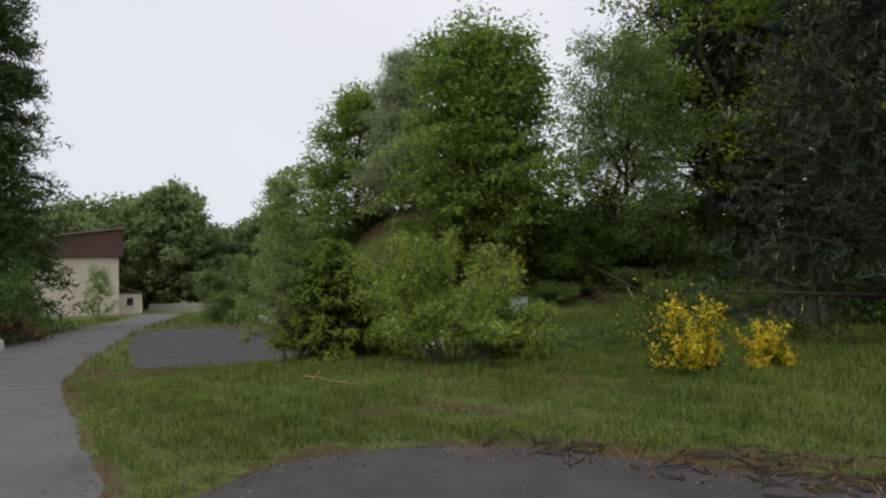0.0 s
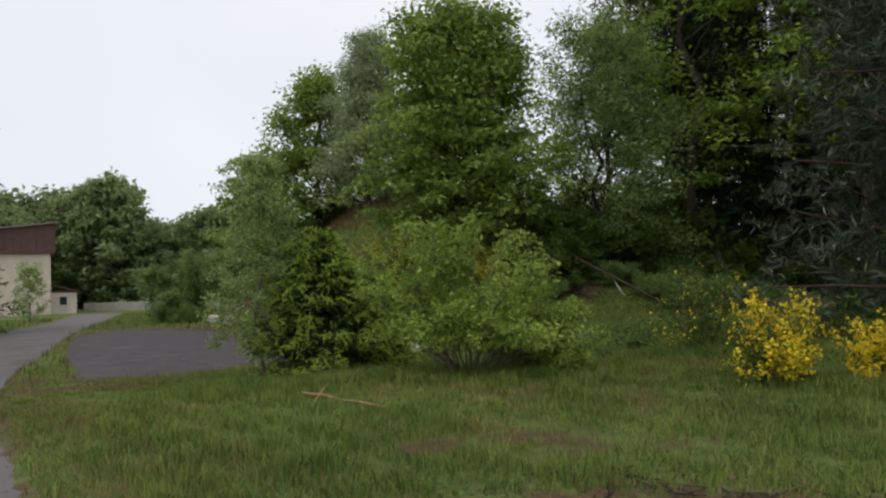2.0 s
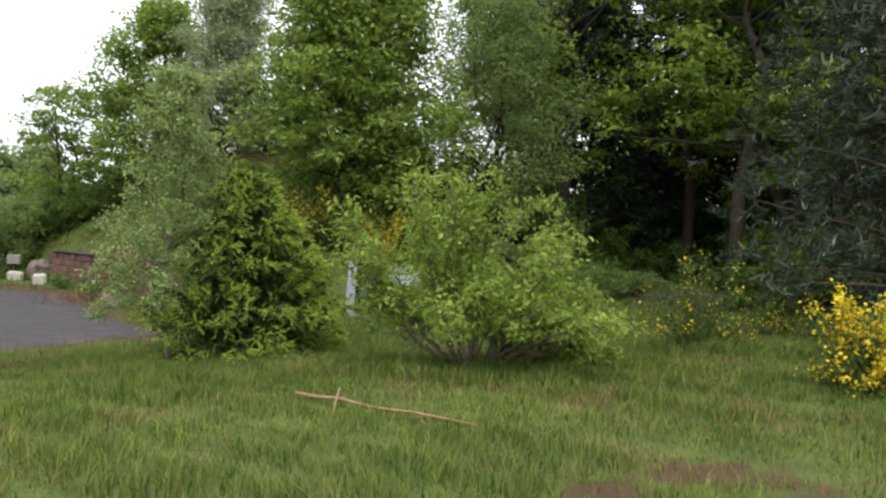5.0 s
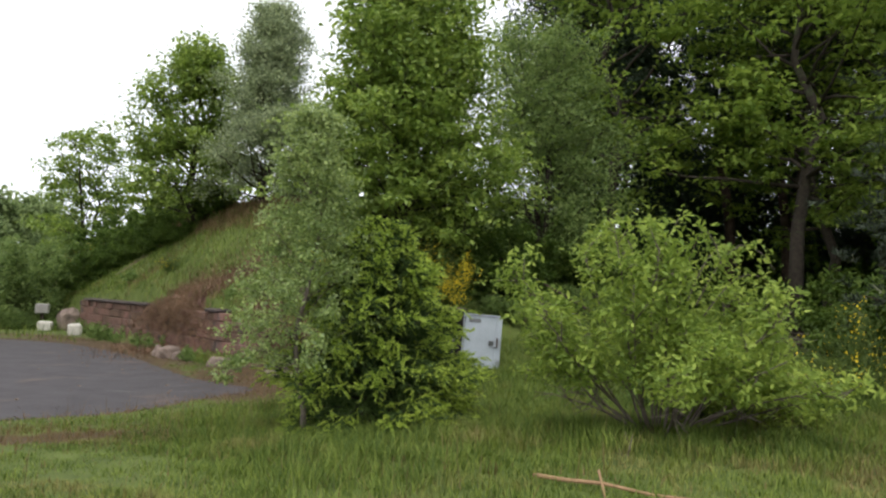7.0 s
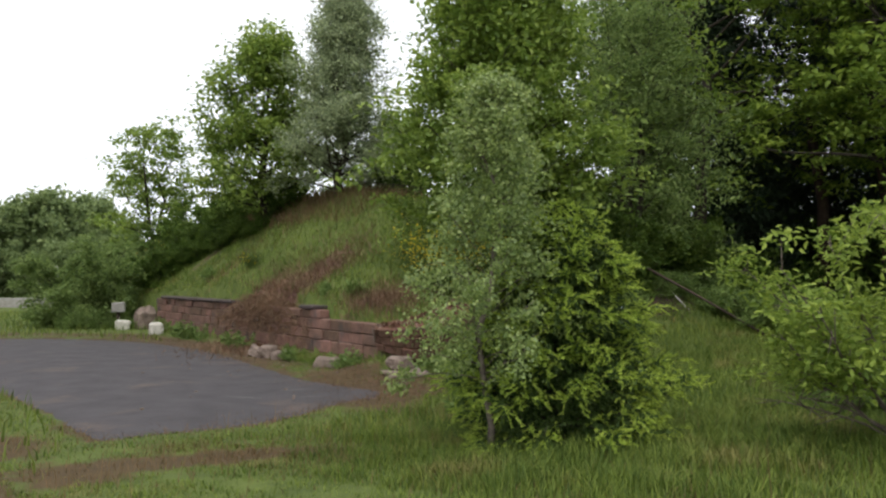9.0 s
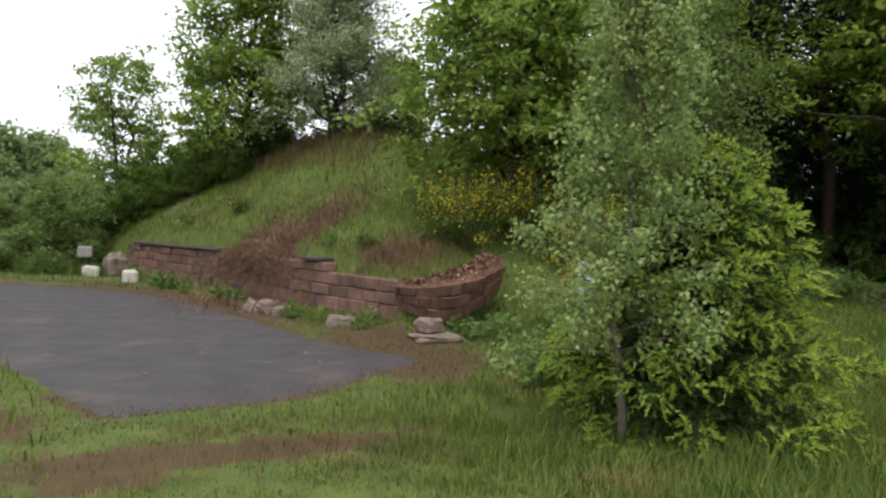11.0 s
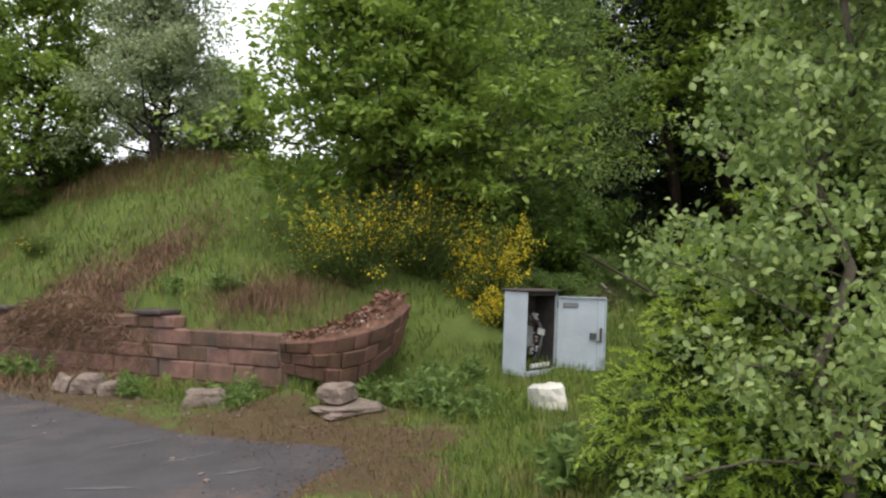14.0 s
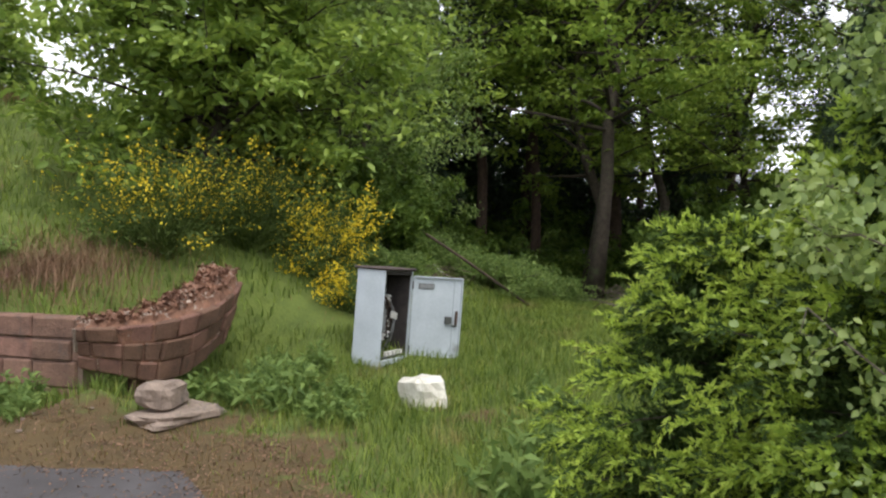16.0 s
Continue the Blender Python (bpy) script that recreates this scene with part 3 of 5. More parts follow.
def conifer(name, x, y, z, height, radius, seed, old="needle", tip=None, clear=0.04, whorls=22, per_whorl=7, twigs=9, shoots=3, needles=9, shoot=0.11, needle=0.035, width=0.004, trunk=0.05, droop=-0.35, bark="bark", slope=1.0, tip_from=0.6, tight=0.9):
    """A fir-like tree: whorls of branches with needled shoots; the outermost shoots may be young and bright."""
    rng = np.random.default_rng(seed)
    top = empty(name, x, y, z)
    hs = np.linspace(-0.1, height, 7)
    lines = [(np.stack([0.01 * height * np.sin(hs), 0 * hs, hs], -1), trunk * (1 - np.linspace(0, 0.95, 7)))]
    sets = {"old": ([], [], []), "new": ([], [], [])}
    for i in range(whorls):
        f = (i + 0.5) / whorls
        h = height * (clear + (1 - clear) * f)
        for j in range(per_whorl):
            az = j * 2 * math.pi / per_whorl + i * 1.1 + rng.uniform(-0.3, 0.3)
            length = (radius * (1 - f) ** slope + 0.04 * radius) * rng.uniform(0.75, 1.15)
            d = np.array([math.cos(az), math.sin(az), 0.25 + 0.5 * f])
            lp = limb(rng, (0, 0, h), d, length, droop, 5)
            lines.append((lp, np.linspace(max(0.006, trunk * 0.3 * (1 - f)), 0.003, 5)))
            for k in range(twigs):
                q = 1.0 if k == 0 else rng.uniform(0.2, 1.0)
                b = np.array([np.interp(q * 4, range(5), lp[:, c]) for c in range(3)])
                out = unit(lp[4] - lp[0])
                td = unit(out + unit(np.cross(out, (0, 0, 1))) * rng.uniform(-1.1, 1.1) + rng.normal(size=3) * 0.25)
                tl = length * 0.28 * rng.uniform(0.5, 1.1)
                for m_ in range(shoots):
                    c = b + td * tl * (m_ / shoots)
                    sd = unit(td + rng.normal(size=3) * 0.45)
                    which = "new" if tip and q > tip_from and m_ >= shoots - 2 else "old"
                    sets[which][0].append(c)
                    sets[which][1].append(sd)
                    sets[which][2].append(shoot * rng.uniform(0.7, 1.3))
    link_mesh("trunk", tube_mesh("trunk", lines, 5), M[bark], top, smooth=True)
    for which, mat in (("old", old), ("new", tip)):
        b, a, le = (np.array(v) for v in sets[which])
        if len(b):
            tagged(link_mesh("foliage" if which == "old" else "young_growth", leaf_mesh("foliage", needle_verts(rng, b, a, le, needles, needle, width, tight)), M[mat], top, "bright young spruce shoots" if which == "new" and tip == "shoot" else ""), kind="stuff")
    return top


def broom_bush(name, x, y, height, radius, seed, flowers, flower="flower", stems=70, z=None, label="", leafy=34):
    """A broom: whippy green stems from one foot, set with small yellow flowers."""
    rng = np.random.default_rng(seed)
    top = empty(name, x, y, land1(x, y) if z is None else z)
    lines, lp, fp = [], [], []
    for i in range(stems):
        az, tilt = rng.uniform(0, 2 * math.pi), rng.uniform(0.55, 1.45)
        d = np.array([math.cos(az) * math.cos(tilt), math.sin(az) * math.cos(tilt), math.sin(tilt)])
        ln = min(height / max(0.35, math.sin(tilt)), radius / max(0.12, math.cos(tilt))) * rng.uniform(0.7, 1.05)
        pts = limb(rng, rng.normal(size=3) * np.array([0.05, 0.05, 0]) - np.array([0, 0, 0.04]), d, ln, -0.15, 6)
        lines.append((pts, np.linspace(0.009, 0.002, 6)))
        for k in range(leafy):
            q = rng.uniform(0.12, 1.0) * 5
            b = np.array([np.interp(q, range(6), pts[:, c]) for c in range(3)]) + rng.normal(size=3) * 0.06
            lp.append(b)
        heavy = noise.noise(Vector((pts[5][0] * 1.6 + seed, pts[5][1] * 1.6, pts[5][2] * 1.6))) + 0.35
        for k in range(int(flowers * max(0.05, heavy) * 2)):
            q = rng.uniform(0.45, 1.0) * 5
            fp.append(np.array([np.interp(q, range(6), pts[:, c]) for c in range(3)]) + rng.normal(size=3) * 0.035)
    tagged(link_mesh("stem", tube_mesh("stem", lines, 4), M["broom"], top), kind="stuff")
    tagged(link_mesh("foliage", leaf_mesh("foliage", leaf_verts(rng, np.array(lp), 0.075, 0.25, up=0.2, droop=-0.7)), M["broom"], top), kind="stuff")
    if fp:
        tagged(link_mesh("blossom", leaf_mesh("blossom", leaf_verts(rng, np.array(fp), 0.036, 0.85, up=0.3, droop=0.1)), M[flower], top, "yellow pea-like flowers"), kind="stuff")
    return tagged(top, label, "broom bush", group="broom bushes")


def shrub(name, x, y, height, radius, seed, mat, stems=26, twigs=12, per=34, size=0.07, aspect=0.45, bark="pale_bark", z=None, flat=1.0, sprawl=(0.5, 1.35), up=0.5, cluster=0.22, low=0.38, floor=0.03, skew=0.0):
    """A many-stemmed bush: bent stems from the foot, leafy sprays on their upper parts."""
    rng = np.random.default_rng(seed)
    top = empty(name, x, y, land1(x, y) if z is None else z)
    lines, spots = [], []
    for i in range(stems):
        az, tilt = i * 2.4 + rng.uniform(-0.3, 0.3), rng.uniform(*sprawl)
        d = np.array([math.cos(az) * math.cos(tilt), math.sin(az) * math.cos(tilt), math.sin(tilt)])
        ln = min(height / max(0.35, math.sin(tilt)), radius * 1.1 / max(0.12, math.cos(tilt))) * rng.uniform(0.7, 1.05) * (1 - skew * math.cos(az) * math.sin(tilt) ** 2)
        pts = limb(rng, np.array([math.cos(az), math.sin(az), 0]) * 0.12 - np.array([0, 0, 0.05]), d, ln, -0.12 * flat, 7)
        lines.append((pts, np.linspace(0.014, 0.004, 7)))
        for k in range(twigs):
            q = rng.uniform(low, 1.0) * 6
            b = np.array([np.interp(q, range(7), pts[:, c]) for c in range(3)])
            td = unit(rng.normal(size=3) + d * 0.6)
            e = b + td * cluster * radius * rng.uniform(0.4, 1.3)
            lines.append((np.array([b, (b + e) / 2, e]), np.array([0.006, 0.004, 0.003])))
            spots.append(e)
    tagged(link_mesh("stem", tube_mesh("stem", lines, 5), M[bark], top, smooth=True), kind="stuff")
    sp = np.repeat(np.array(spots), per, 0)
    p = sp + rng.normal(size=sp.shape) * np.array([1, 1, 0.7]) * cluster * radius * 0.36
    p = p[p[:, 2] > floor] if floor > 0.1 else p
    p[:, 2] = np.maximum(p[:, 2], 0.03)
    tagged(link_mesh("foliage", round_leaf_mesh("foliage", leaf_verts(rng, p, size, aspect, up=up)), M[mat], top), kind="stuff")
    return top


def blades(name, x, y, height, width, seed, mat, lean=0.5, label="", z=None, category="grass", rest=0.0):
    """Grass as one thing: bent tapering blades at (x, y)."""
    rng = np.random.default_rng(seed)
    n = len(x)
    z = land(x, y) if z is None else z
    p = np.stack([x, y, z - 0.02 + rest], -1)
    a = rng.uniform(0, 2 * math.pi, n)
    face = np.stack([np.cos(a), np.sin(a), 0 * a], -1)
    w = np.stack([-np.sin(a), np.cos(a), 0 * a], -1) * width[:, None] / 2
    bend = (lean * rng.uniform(0.2, 1.0, n) * height)[:, None]
    hh = height[:, None] * np.array([0, 0, 1.0])
    mid = p + hh * 0.55 + face * bend * 0.3
    tip = p + hh * rng.uniform(0.8, 1.0, n)[:, None] + face * bend
    v = np.stack([p - w, p + w, mid + w * 0.75, mid - w * 0.75, tip], 1)
    ob = link_mesh(name, array_mesh(name, v, [0, 1, 2, 3, 3, 2, 4], [4, 3]), M[mat])
    return tagged(ob, label, category, kind="stuff")


# --- trees on and round the mound ---
def at(x, y):
    return x, y, land1(x, y) - 0.05


t_main = broadleaf("oak_tree", *at(0.85, 23.0), 6.8, 3.45, 11, "oak", clear=0.05, limbs=110, twigs=12, per=46, size=0.165, aspect=0.55, rounded=True, trunk=0.17, stems=2, rise=0.42, spread=0.34, gap=0.26, layer=0.15, up=0.62, profile=lambda f: min(0.96, 0.6 + 2.0 * f) - 0.75 * f)
tagged(t_main, "leafy young oak with several thin trunks on the mound", "tree", "trees on the mound")
t_a = broadleaf("oak_tree", *at(-4.2, 32.2), 6.4, 2.7, 12, "oak", clear=0.08, limbs=56, twigs=9, per=44, size=0.19, layer=0.18, up=0.6, trunk=0.17, stems=1, rise=0.55, spread=0.38, gap=0.2, profile=lambda f: 1.0 - 0.75 * f ** 1.3)
tagged(t_a, "leafy young oak with sky showing through its crown", "tree", "trees on the mound")
t_c = broadleaf("oak_tree", *at(-8.4, 40.5), 6.8, 2.6, 13, "oak", clear=0.14, limbs=40, twigs=8, per=36, size=0.21, layer=0.18, up=0.6, trunk=0.15, stems=2, rise=0.65, spread=0.38, gap=0.34, profile=lambda f: 0.9 - 0.62 * f ** 1.8)
tagged(t_c, "thin-crowned young oak at the end of the mound", "tree", "trees on the mound")
t_b = broadleaf("aspen_tree", *at(-1.9, 29.6), 6.6, 1.95, 14, "aspen", clear=0.02, limbs=96, twigs=10, per=76, size=0.09, aspect=0.7, trunk=0.13, rise=0.95, spread=0.42, gap=0.3, profile=lambda f: 1.0 - 0.75 * f ** 1.5)
tagged(t_b, "tall slender grey-green aspen behind the mound", "tree", "trees on the mound")
t_w = broadleaf("willow_tree", *at(5.9, 24.8), 7.4, 2.7, 15, "willow", clear=0.03, limbs=84, twigs=10, per=60, size=0.14, aspect=0.34, trunk=0.16, stems=3, rise=0.75, spread=0.36, gap=0.25, profile=lambda f: 1.0 - 0.6 * f ** 1.8)
tagged(t_w, "dense grey-green willow beside the mound", "tree", "trees on the mound")
t_y = broadleaf("oak_tree", *at(0.6, 31.6), 4.6, 1.7, 16, "oak", clear=0.08, limbs=36, twigs=8, per=44, size=0.16, trunk=0.09, rise=0.7, spread=0.36, gap=0.1, profile=lambda f: 1.0 - 0.6 * f ** 1.6)
tagged(t_y, "small leafy oak behind the mound's crest", "tree", "trees on the mound")

# --- the lawn's bushes ---
t_sp = conifer("spruce_bush", -2.3, 13.2, land1(-2.3, 13.2), 2.25, 1.1, 21, tip="shoot", whorls=14, per_whorl=12, twigs=24, shoots=4, needles=13, shoot=0.12, needle=0.038, width=0.0075, tight=0.6, trunk=0.045, droop=-0.5, slope=0.62, tip_from=0.55)
tagged(t_sp, "bushy young spruce with bright new shoots on the lawn", "spruce", "young spruces")
t_sq = conifer("spruce_bush", -1.75, 14.25, land1(-1.75, 14.25), 1.7, 1.05, 25, tip="shoot", whorls=11, per_whorl=11, twigs=21, shoots=4, needles=13, shoot=0.12, needle=0.038, width=0.0075, tight=0.6, trunk=0.035, droop=-0.5, slope=0.6, tip_from=0.55)
tagged(t_sq, "smaller spruce with bright new shoots behind the birch", "spruce", "young spruces")
t_bi = broadleaf("birch_tree", -3.12, 13.0, land1(-3.12, 13.0), 3.5, 0.92, 22, "birch", bark="pale_bark", clear=0.18, limbs=64, twigs=10, per=36, size=0.037, aspect=0.8, rounded=True, trunk=0.022, rise=0.7, spread=0.30, gap=0.1, profile=lambda f: 1.0 - 0.82 * f, up=0.3, droop=0.8)
tagged(t_bi, "slender young birch with fluttering pale leaves", "tree")
t_sh = shrub("lawn_shrub", -0.18, 10.96, 1.5, 1.12, 23, "shrub", stems=34, twigs=17, per=36, size=0.068, aspect=0.5, low=0.42, sprawl=(0.42, 1.35), floor=0.42, cluster=0.19, bark="pale_bark", skew=0.2, up=0.6)
rng_s = np.random.default_rng(24)
arc_lines, arc_leaves = [], []
for a0, start, reach, base_z, lift in ((0.1, 0.3, 1.0, 1.45, 0.55), (0.7, 0.4, 0.9, 1.4, 0.5), (1.6, 0.3, 0.6, 1.5, 0.6), (2.7, 0.2, 0.7, 1.5, 0.62), (3.3, 0.3, 0.9, 1.55, 0.5), (3.9, 0.2, 0.6, 1.6, 0.55), (4.8, 0.2, 0.7, 1.4, 0.7), (5.5, 0.3, 0.9, 1.45, 0.55), (6.0, 0.4, 1.0, 1.35, 0.4)):
    ts = np.linspace(0, 1, 8)
    pts = np.stack([math.cos(a0) * (start + 0.72 * reach * ts), math.sin(a0) * (start + 0.72 * reach * ts), base_z - 0.25 + lift * np.sin(ts * 2.5)], -1)
    arc_lines.append((pts, np.linspace(0.008, 0.003, 8)))
    arc_leaves += [[np.interp(q, range(8), pts[:, c]) + rng_s.normal() * 0.04 for c in range(3)] for q in rng_s.uniform(0, 7, 120)]
link_mesh("arching_shoot", tube_mesh("arching_shoot", arc_lines, 5), M["pale_bark"], t_sh)["kind"] = "stuff"
link_mesh("arching_foliage", leaf_mesh("arching_foliage", leaf_verts(rng_s, np.array(arc_leaves), 0.07, 0.5, up=0.5)), M["shrub"], t_sh)["kind"] = "stuff"
t_low = shrub("lawn_shrub", 0.72, 11.15, 0.95, 0.55, 26, "shrub", stems=20, twigs=12, per=30, size=0.064, aspect=0.5, low=0.3, sprawl=(0.5, 1.3), floor=0.12, cluster=0.24, up=0.6)
tagged(t_low, "low light-green shrub beside a taller one", "shrub", "lawn shrubs")
tagged(t_sh, "spreading light-green shrub with bare stems at its foot", "shrub", "lawn shrubs")
broom_bush("broom_bush", 2.5, 8.72, 0.88, 0.44, 31, 80, label="bright yellow flowering broom bush on the lawn")
broom_bush("broom_bush", 3.42, 8.45, 0.62, 0.24, 32, 55, stems=40, label="small yellow flowering broom bush in the grass")
broom_bush("broom_bush", 3.25, 11.7, 1.3, 0.7, 33, 6, label="half-faded broom bush with few yellow flowers")
broom_bush("broom_bush", 5.8, 13.0, 0.7, 0.5, 34, 9, stems=40, label="low broom bush under the pine")
broom_bush("broom_bush", -0.75, 21.75, 1.7, 1.45, 35, 15, "flower", stems=170, label="wide broom bush with fading flowers on the mound")
broom_bush("broom_bush", 0.5, 21.6, 1.7, 1.35, 36, 14, "flower", stems=160, label="broom bush with fading flowers on the mound")
broom_bush("broom_bush", 1.25, 20.75, 1.6, 0.8, 37, 46, stems=100, label="yellow flowering broom bush above the cabinet")
broom_bush("broom_bush", 1.0, 20.1, 0.75, 0.5, 38, 36, stems=36, label="low yellow broom bush behind the cabinet")
broom_bush("broom_bush", -7.6, 36.0, 1.6, 1.0, 39, 10, "faded_flower", label="orange-yellow broom bush at the mound's end")
broom_bush("broom_bush", -4.7, 27.6, 0.45, 0.4, 40, 10, stems=34, label="low yellow-green flowering plant on the bank")

# --- tall trees round the place ---
def pine_tree(x, y, height, radius, seed, clear=0.05, label=""):
    """A shaggy pine: whorled limbs, tufts of long grey-green needles, pale upright candles."""
    rng = np.random.default_rng(seed)
    top = empty("pine_tree", x, y, land1(x, y) - 0.05)
    hs = np.linspace(-0.1, height, 8)
    lines = [(np.stack([0.1 * np.sin(hs * 0.5), 0.08 * np.cos(hs * 0.4), hs], -1), 0.2 * (1 - np.linspace(0, 0.93, 8)))]
    tufts, axes = [], []
    for i in range(30):
        f = (i + 0.5) / 30
        for j in range(6):
            az = j * 1.047 + i * 0.8 + rng.uniform(-0.3, 0.3)
            ln = radius * (1 - 0.75 * f ** 1.6) * rng.uniform(0.65, 1.1)
            d = np.array([math.cos(az), math.sin(az), 0.12 + 0.4 * f])
            lp = limb(rng, (0, 0, height * (clear + (0.98 - clear) * f)), d, ln, 0.1, 6)
            lines.append((lp, np.linspace(0.05 * (1 - 0.6 * f), 0.008, 6)))
            for k in range(44):
                q = rng.uniform(0.3, 1.0) * 5
                b = np.array([np.interp(q, range(6), lp[:, c]) for c in range(3)])
                side = unit(rng.normal(size=3) + d * 0.5 + np.array([0, 0, 0.2])) * ln * 0.22 * rng.uniform(0.3, 1.1)
                tufts.append(b + side)
                axes.append(unit(side * 1.5 + np.array([0, 0, 0.25])))
    link_mesh("trunk", tube_mesh("trunk", lines, 6), M["pine_bark"], top, smooth=True)
    b, a = np.array(tufts), np.array(axes)
    tagged(link_mesh("foliage", leaf_mesh("foliage", needle_verts(rng, b, a, np.full(len(b), 0.26), 13, 0.17, 0.013, 1.1)), M["pine"], top), kind="stuff")
    pick = rng.uniform(size=len(b)) < 0.3
    cb = b[pick]
    tagged(link_mesh("candle", leaf_mesh("candle", leaf_verts(rng, np.repeat(cb, 2, 0), 0.16, 0.16, up=0.0, droop=-3.0)), M["candle"], top, "pale upright young pine candles"), kind="stuff")
    return tagged(top, label, "pine tree")


pine_tree(7.0, 10.2, 9.5, 3.5, 51, label="big shaggy dark pine with pale upright candles")
t_ls = conifer("spruce_tree", -18.9, 28.0, land1(-18.9, 28.0), 19.0, 3.2, 52, old="needle", whorls=46, per_whorl=8, twigs=14, shoots=3, needles=5, shoot=0.5, needle=0.24, width=0.035, trunk=0.3, droop=-0.7, slope=0.8)
tagged(t_ls, "tall dark ragged spruce beside the lane", "spruce")

forest_oak = broadleaf("forest_oak", 13.0, 22.0, land1(13, 22), 15.5, 5.2, 61, "oak_dark", clear=0.3, limbs=44, twigs=9, per=50, size=0.24, layer=0.13, up=0.68, trunk=0.24, rise=0.45, spread=0.30, gap=0.42)
tagged(forest_oak, "tall oak with a thick dark trunk at the wood's edge", "tree", "trees of the wood")
forest_pine = broadleaf("forest_pine", 17.5, 26.5, land1(17.5, 26.5), 19.0, 3.6, 62, "dark_conifer", bark="pine_bark", clear=0.42, limbs=44, twigs=8, per=42, size=0.32, aspect=0.22, trunk=0.22, rise=0.2, spread=0.34)
tagged(forest_pine, "tall dark pine with a long bare trunk", "tree", "trees of the wood")
forest_fir = conifer("forest_spruce", 13.2, 31.0, land1(13.2, 31), 15.0, 3.4, 63, old="dark_conifer", whorls=26, per_whorl=7, twigs=9, shoots=2, needles=5, shoot=0.6, needle=0.36, width=0.06, trunk=0.2, droop=-0.6, slope=0.7)
tagged(forest_fir, "dense dark spruce in the wood", "tree", "trees of the wood")
rng_w = random.Random(7)
for x, y in ((18.8, 22.6), (9.6, 27.2), (12.0, 33.0), (20.5, 15.5), (23.0, 20.0), (16.5, 8.0), (25.0, 12.0), (15.8, 23.6)):
    s = rng_w.uniform(0.85, 1.15)
    copy_thing(forest_oak, pose(x, y, land1(x, y) - 0.05, 0, 0, rng_w.uniform(0, 360)) @ Matrix.Diagonal((s, s, s, 1)))
for x, y in ((16.2, 28.0), (19.2, 28.0), (20.2, 24.6), (22.5, 26.0), (11.0, 30.5), (13.4, 36.0), (18.0, 34.0), (24.0, 31.0), (27.0, 22.0), (26.0, 17.0), (19.0, 11.5), (22.0, 7.0), (29.0, 27.0)):
    s = rng_w.uniform(0.85, 1.2)
    copy_thing(forest_pine, pose(x, y, land1(x, y) - 0.05, 0, 0, rng_w.uniform(0, 360)) @ Matrix.Diagonal((s, s, s, 1)))
for x, y in ((13.5, 29.5), (17.0, 31.5), (21.5, 33.0), (25.5, 28.0), (28.0, 24.0), (16.0, 40.0), (30.0, 19.0), (24.5, 23.5), (21.0, 37.5), (13.0, 14.5), (16.5, 15.5), (28.0, 10.0), (33.0, 30.0), (26.0, 30.5), (30.0, 33.0), (23.0, 36.0), (34.0, 24.0), (36.0, 18.0), (19.0, 34.5), (31.0, 38.0), (35.0, 33.0), (26.0, 41.0), (39.0, 27.0), (40.0, 20.0), (21.5, 29.5), (25.0, 33.5)):
    s = rng_w.uniform(0.66, 0.76) if x * 0.6 + y > 43 else rng_w.uniform(0.42, 0.58)
    copy_thing(forest_fir, pose(x, y, land1(x, y) - 0.05, 0, 0, rng_w.uniform(0, 360)) @ Matrix.Diagonal((s, s, s, 1)))

# far woods beyond the lane; their leaf colour carries the distance haze
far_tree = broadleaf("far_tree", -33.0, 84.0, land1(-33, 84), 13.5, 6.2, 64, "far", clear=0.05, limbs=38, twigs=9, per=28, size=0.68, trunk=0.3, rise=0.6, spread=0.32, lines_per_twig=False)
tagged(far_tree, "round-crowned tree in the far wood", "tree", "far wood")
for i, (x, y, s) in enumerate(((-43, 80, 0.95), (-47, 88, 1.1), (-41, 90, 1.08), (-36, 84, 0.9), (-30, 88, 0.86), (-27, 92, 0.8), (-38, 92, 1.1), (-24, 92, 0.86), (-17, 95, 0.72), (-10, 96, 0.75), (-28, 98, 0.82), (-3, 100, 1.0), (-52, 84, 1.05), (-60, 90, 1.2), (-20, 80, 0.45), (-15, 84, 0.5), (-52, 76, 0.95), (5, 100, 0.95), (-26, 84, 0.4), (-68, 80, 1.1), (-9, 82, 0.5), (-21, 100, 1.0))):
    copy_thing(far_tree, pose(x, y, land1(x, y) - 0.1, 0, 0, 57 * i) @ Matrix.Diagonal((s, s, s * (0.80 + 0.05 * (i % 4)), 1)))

# bushes at the lane, behind the mound and at the wood's edge
hedge = shrub("hedge_bush", -16.4, 24.5, 2.6, 1.9, 71, "bramble", stems=28, twigs=15, per=30, size=0.15, aspect=0.5, bark="bark", sprawl=(0.2, 1.4))
tagged(hedge, "dense dark-green bush beside the lane", "bush", "hedge bushes")
for i, (x, y, s) in enumerate(((-17.9, 26.6, 1.0), (-15.0, 21.6, 0.85), (-17.2, 22.4, 1.2), (-20.8, 30.4, 1.2), (-15.6, 19.4, 1.1), (-13.4, 16.4, 0.8), (-15.0, 13.5, 1.3), (-20.5, 25.0, 1.5))):
    copy_thing(hedge, pose(x, y, land1(x, y), 0, 0, 83 * i) @ Matrix.Diagonal((s, s, s, 1)))
light_bush = shrub("light_bush", -10.2, 35.0, 3.0, 1.6, 72, "willow", stems=34, twigs=16, per=44, size=0.14, bark="bark", sprawl=(0.25, 1.4))
tagged(light_bush, "rounded yellow-green bush at the lot's far end", "bush", "light bushes")
for i, (x, y, s) in enumerate(((-8.6, 38.4, 0.8), (-11.6, 45.0, 0.9))):
    copy_thing(light_bush, pose(x, y, land1(x, y), 0, 0, 71 * i + 40) @ Matrix.Diagonal((s, s, s, 1)))
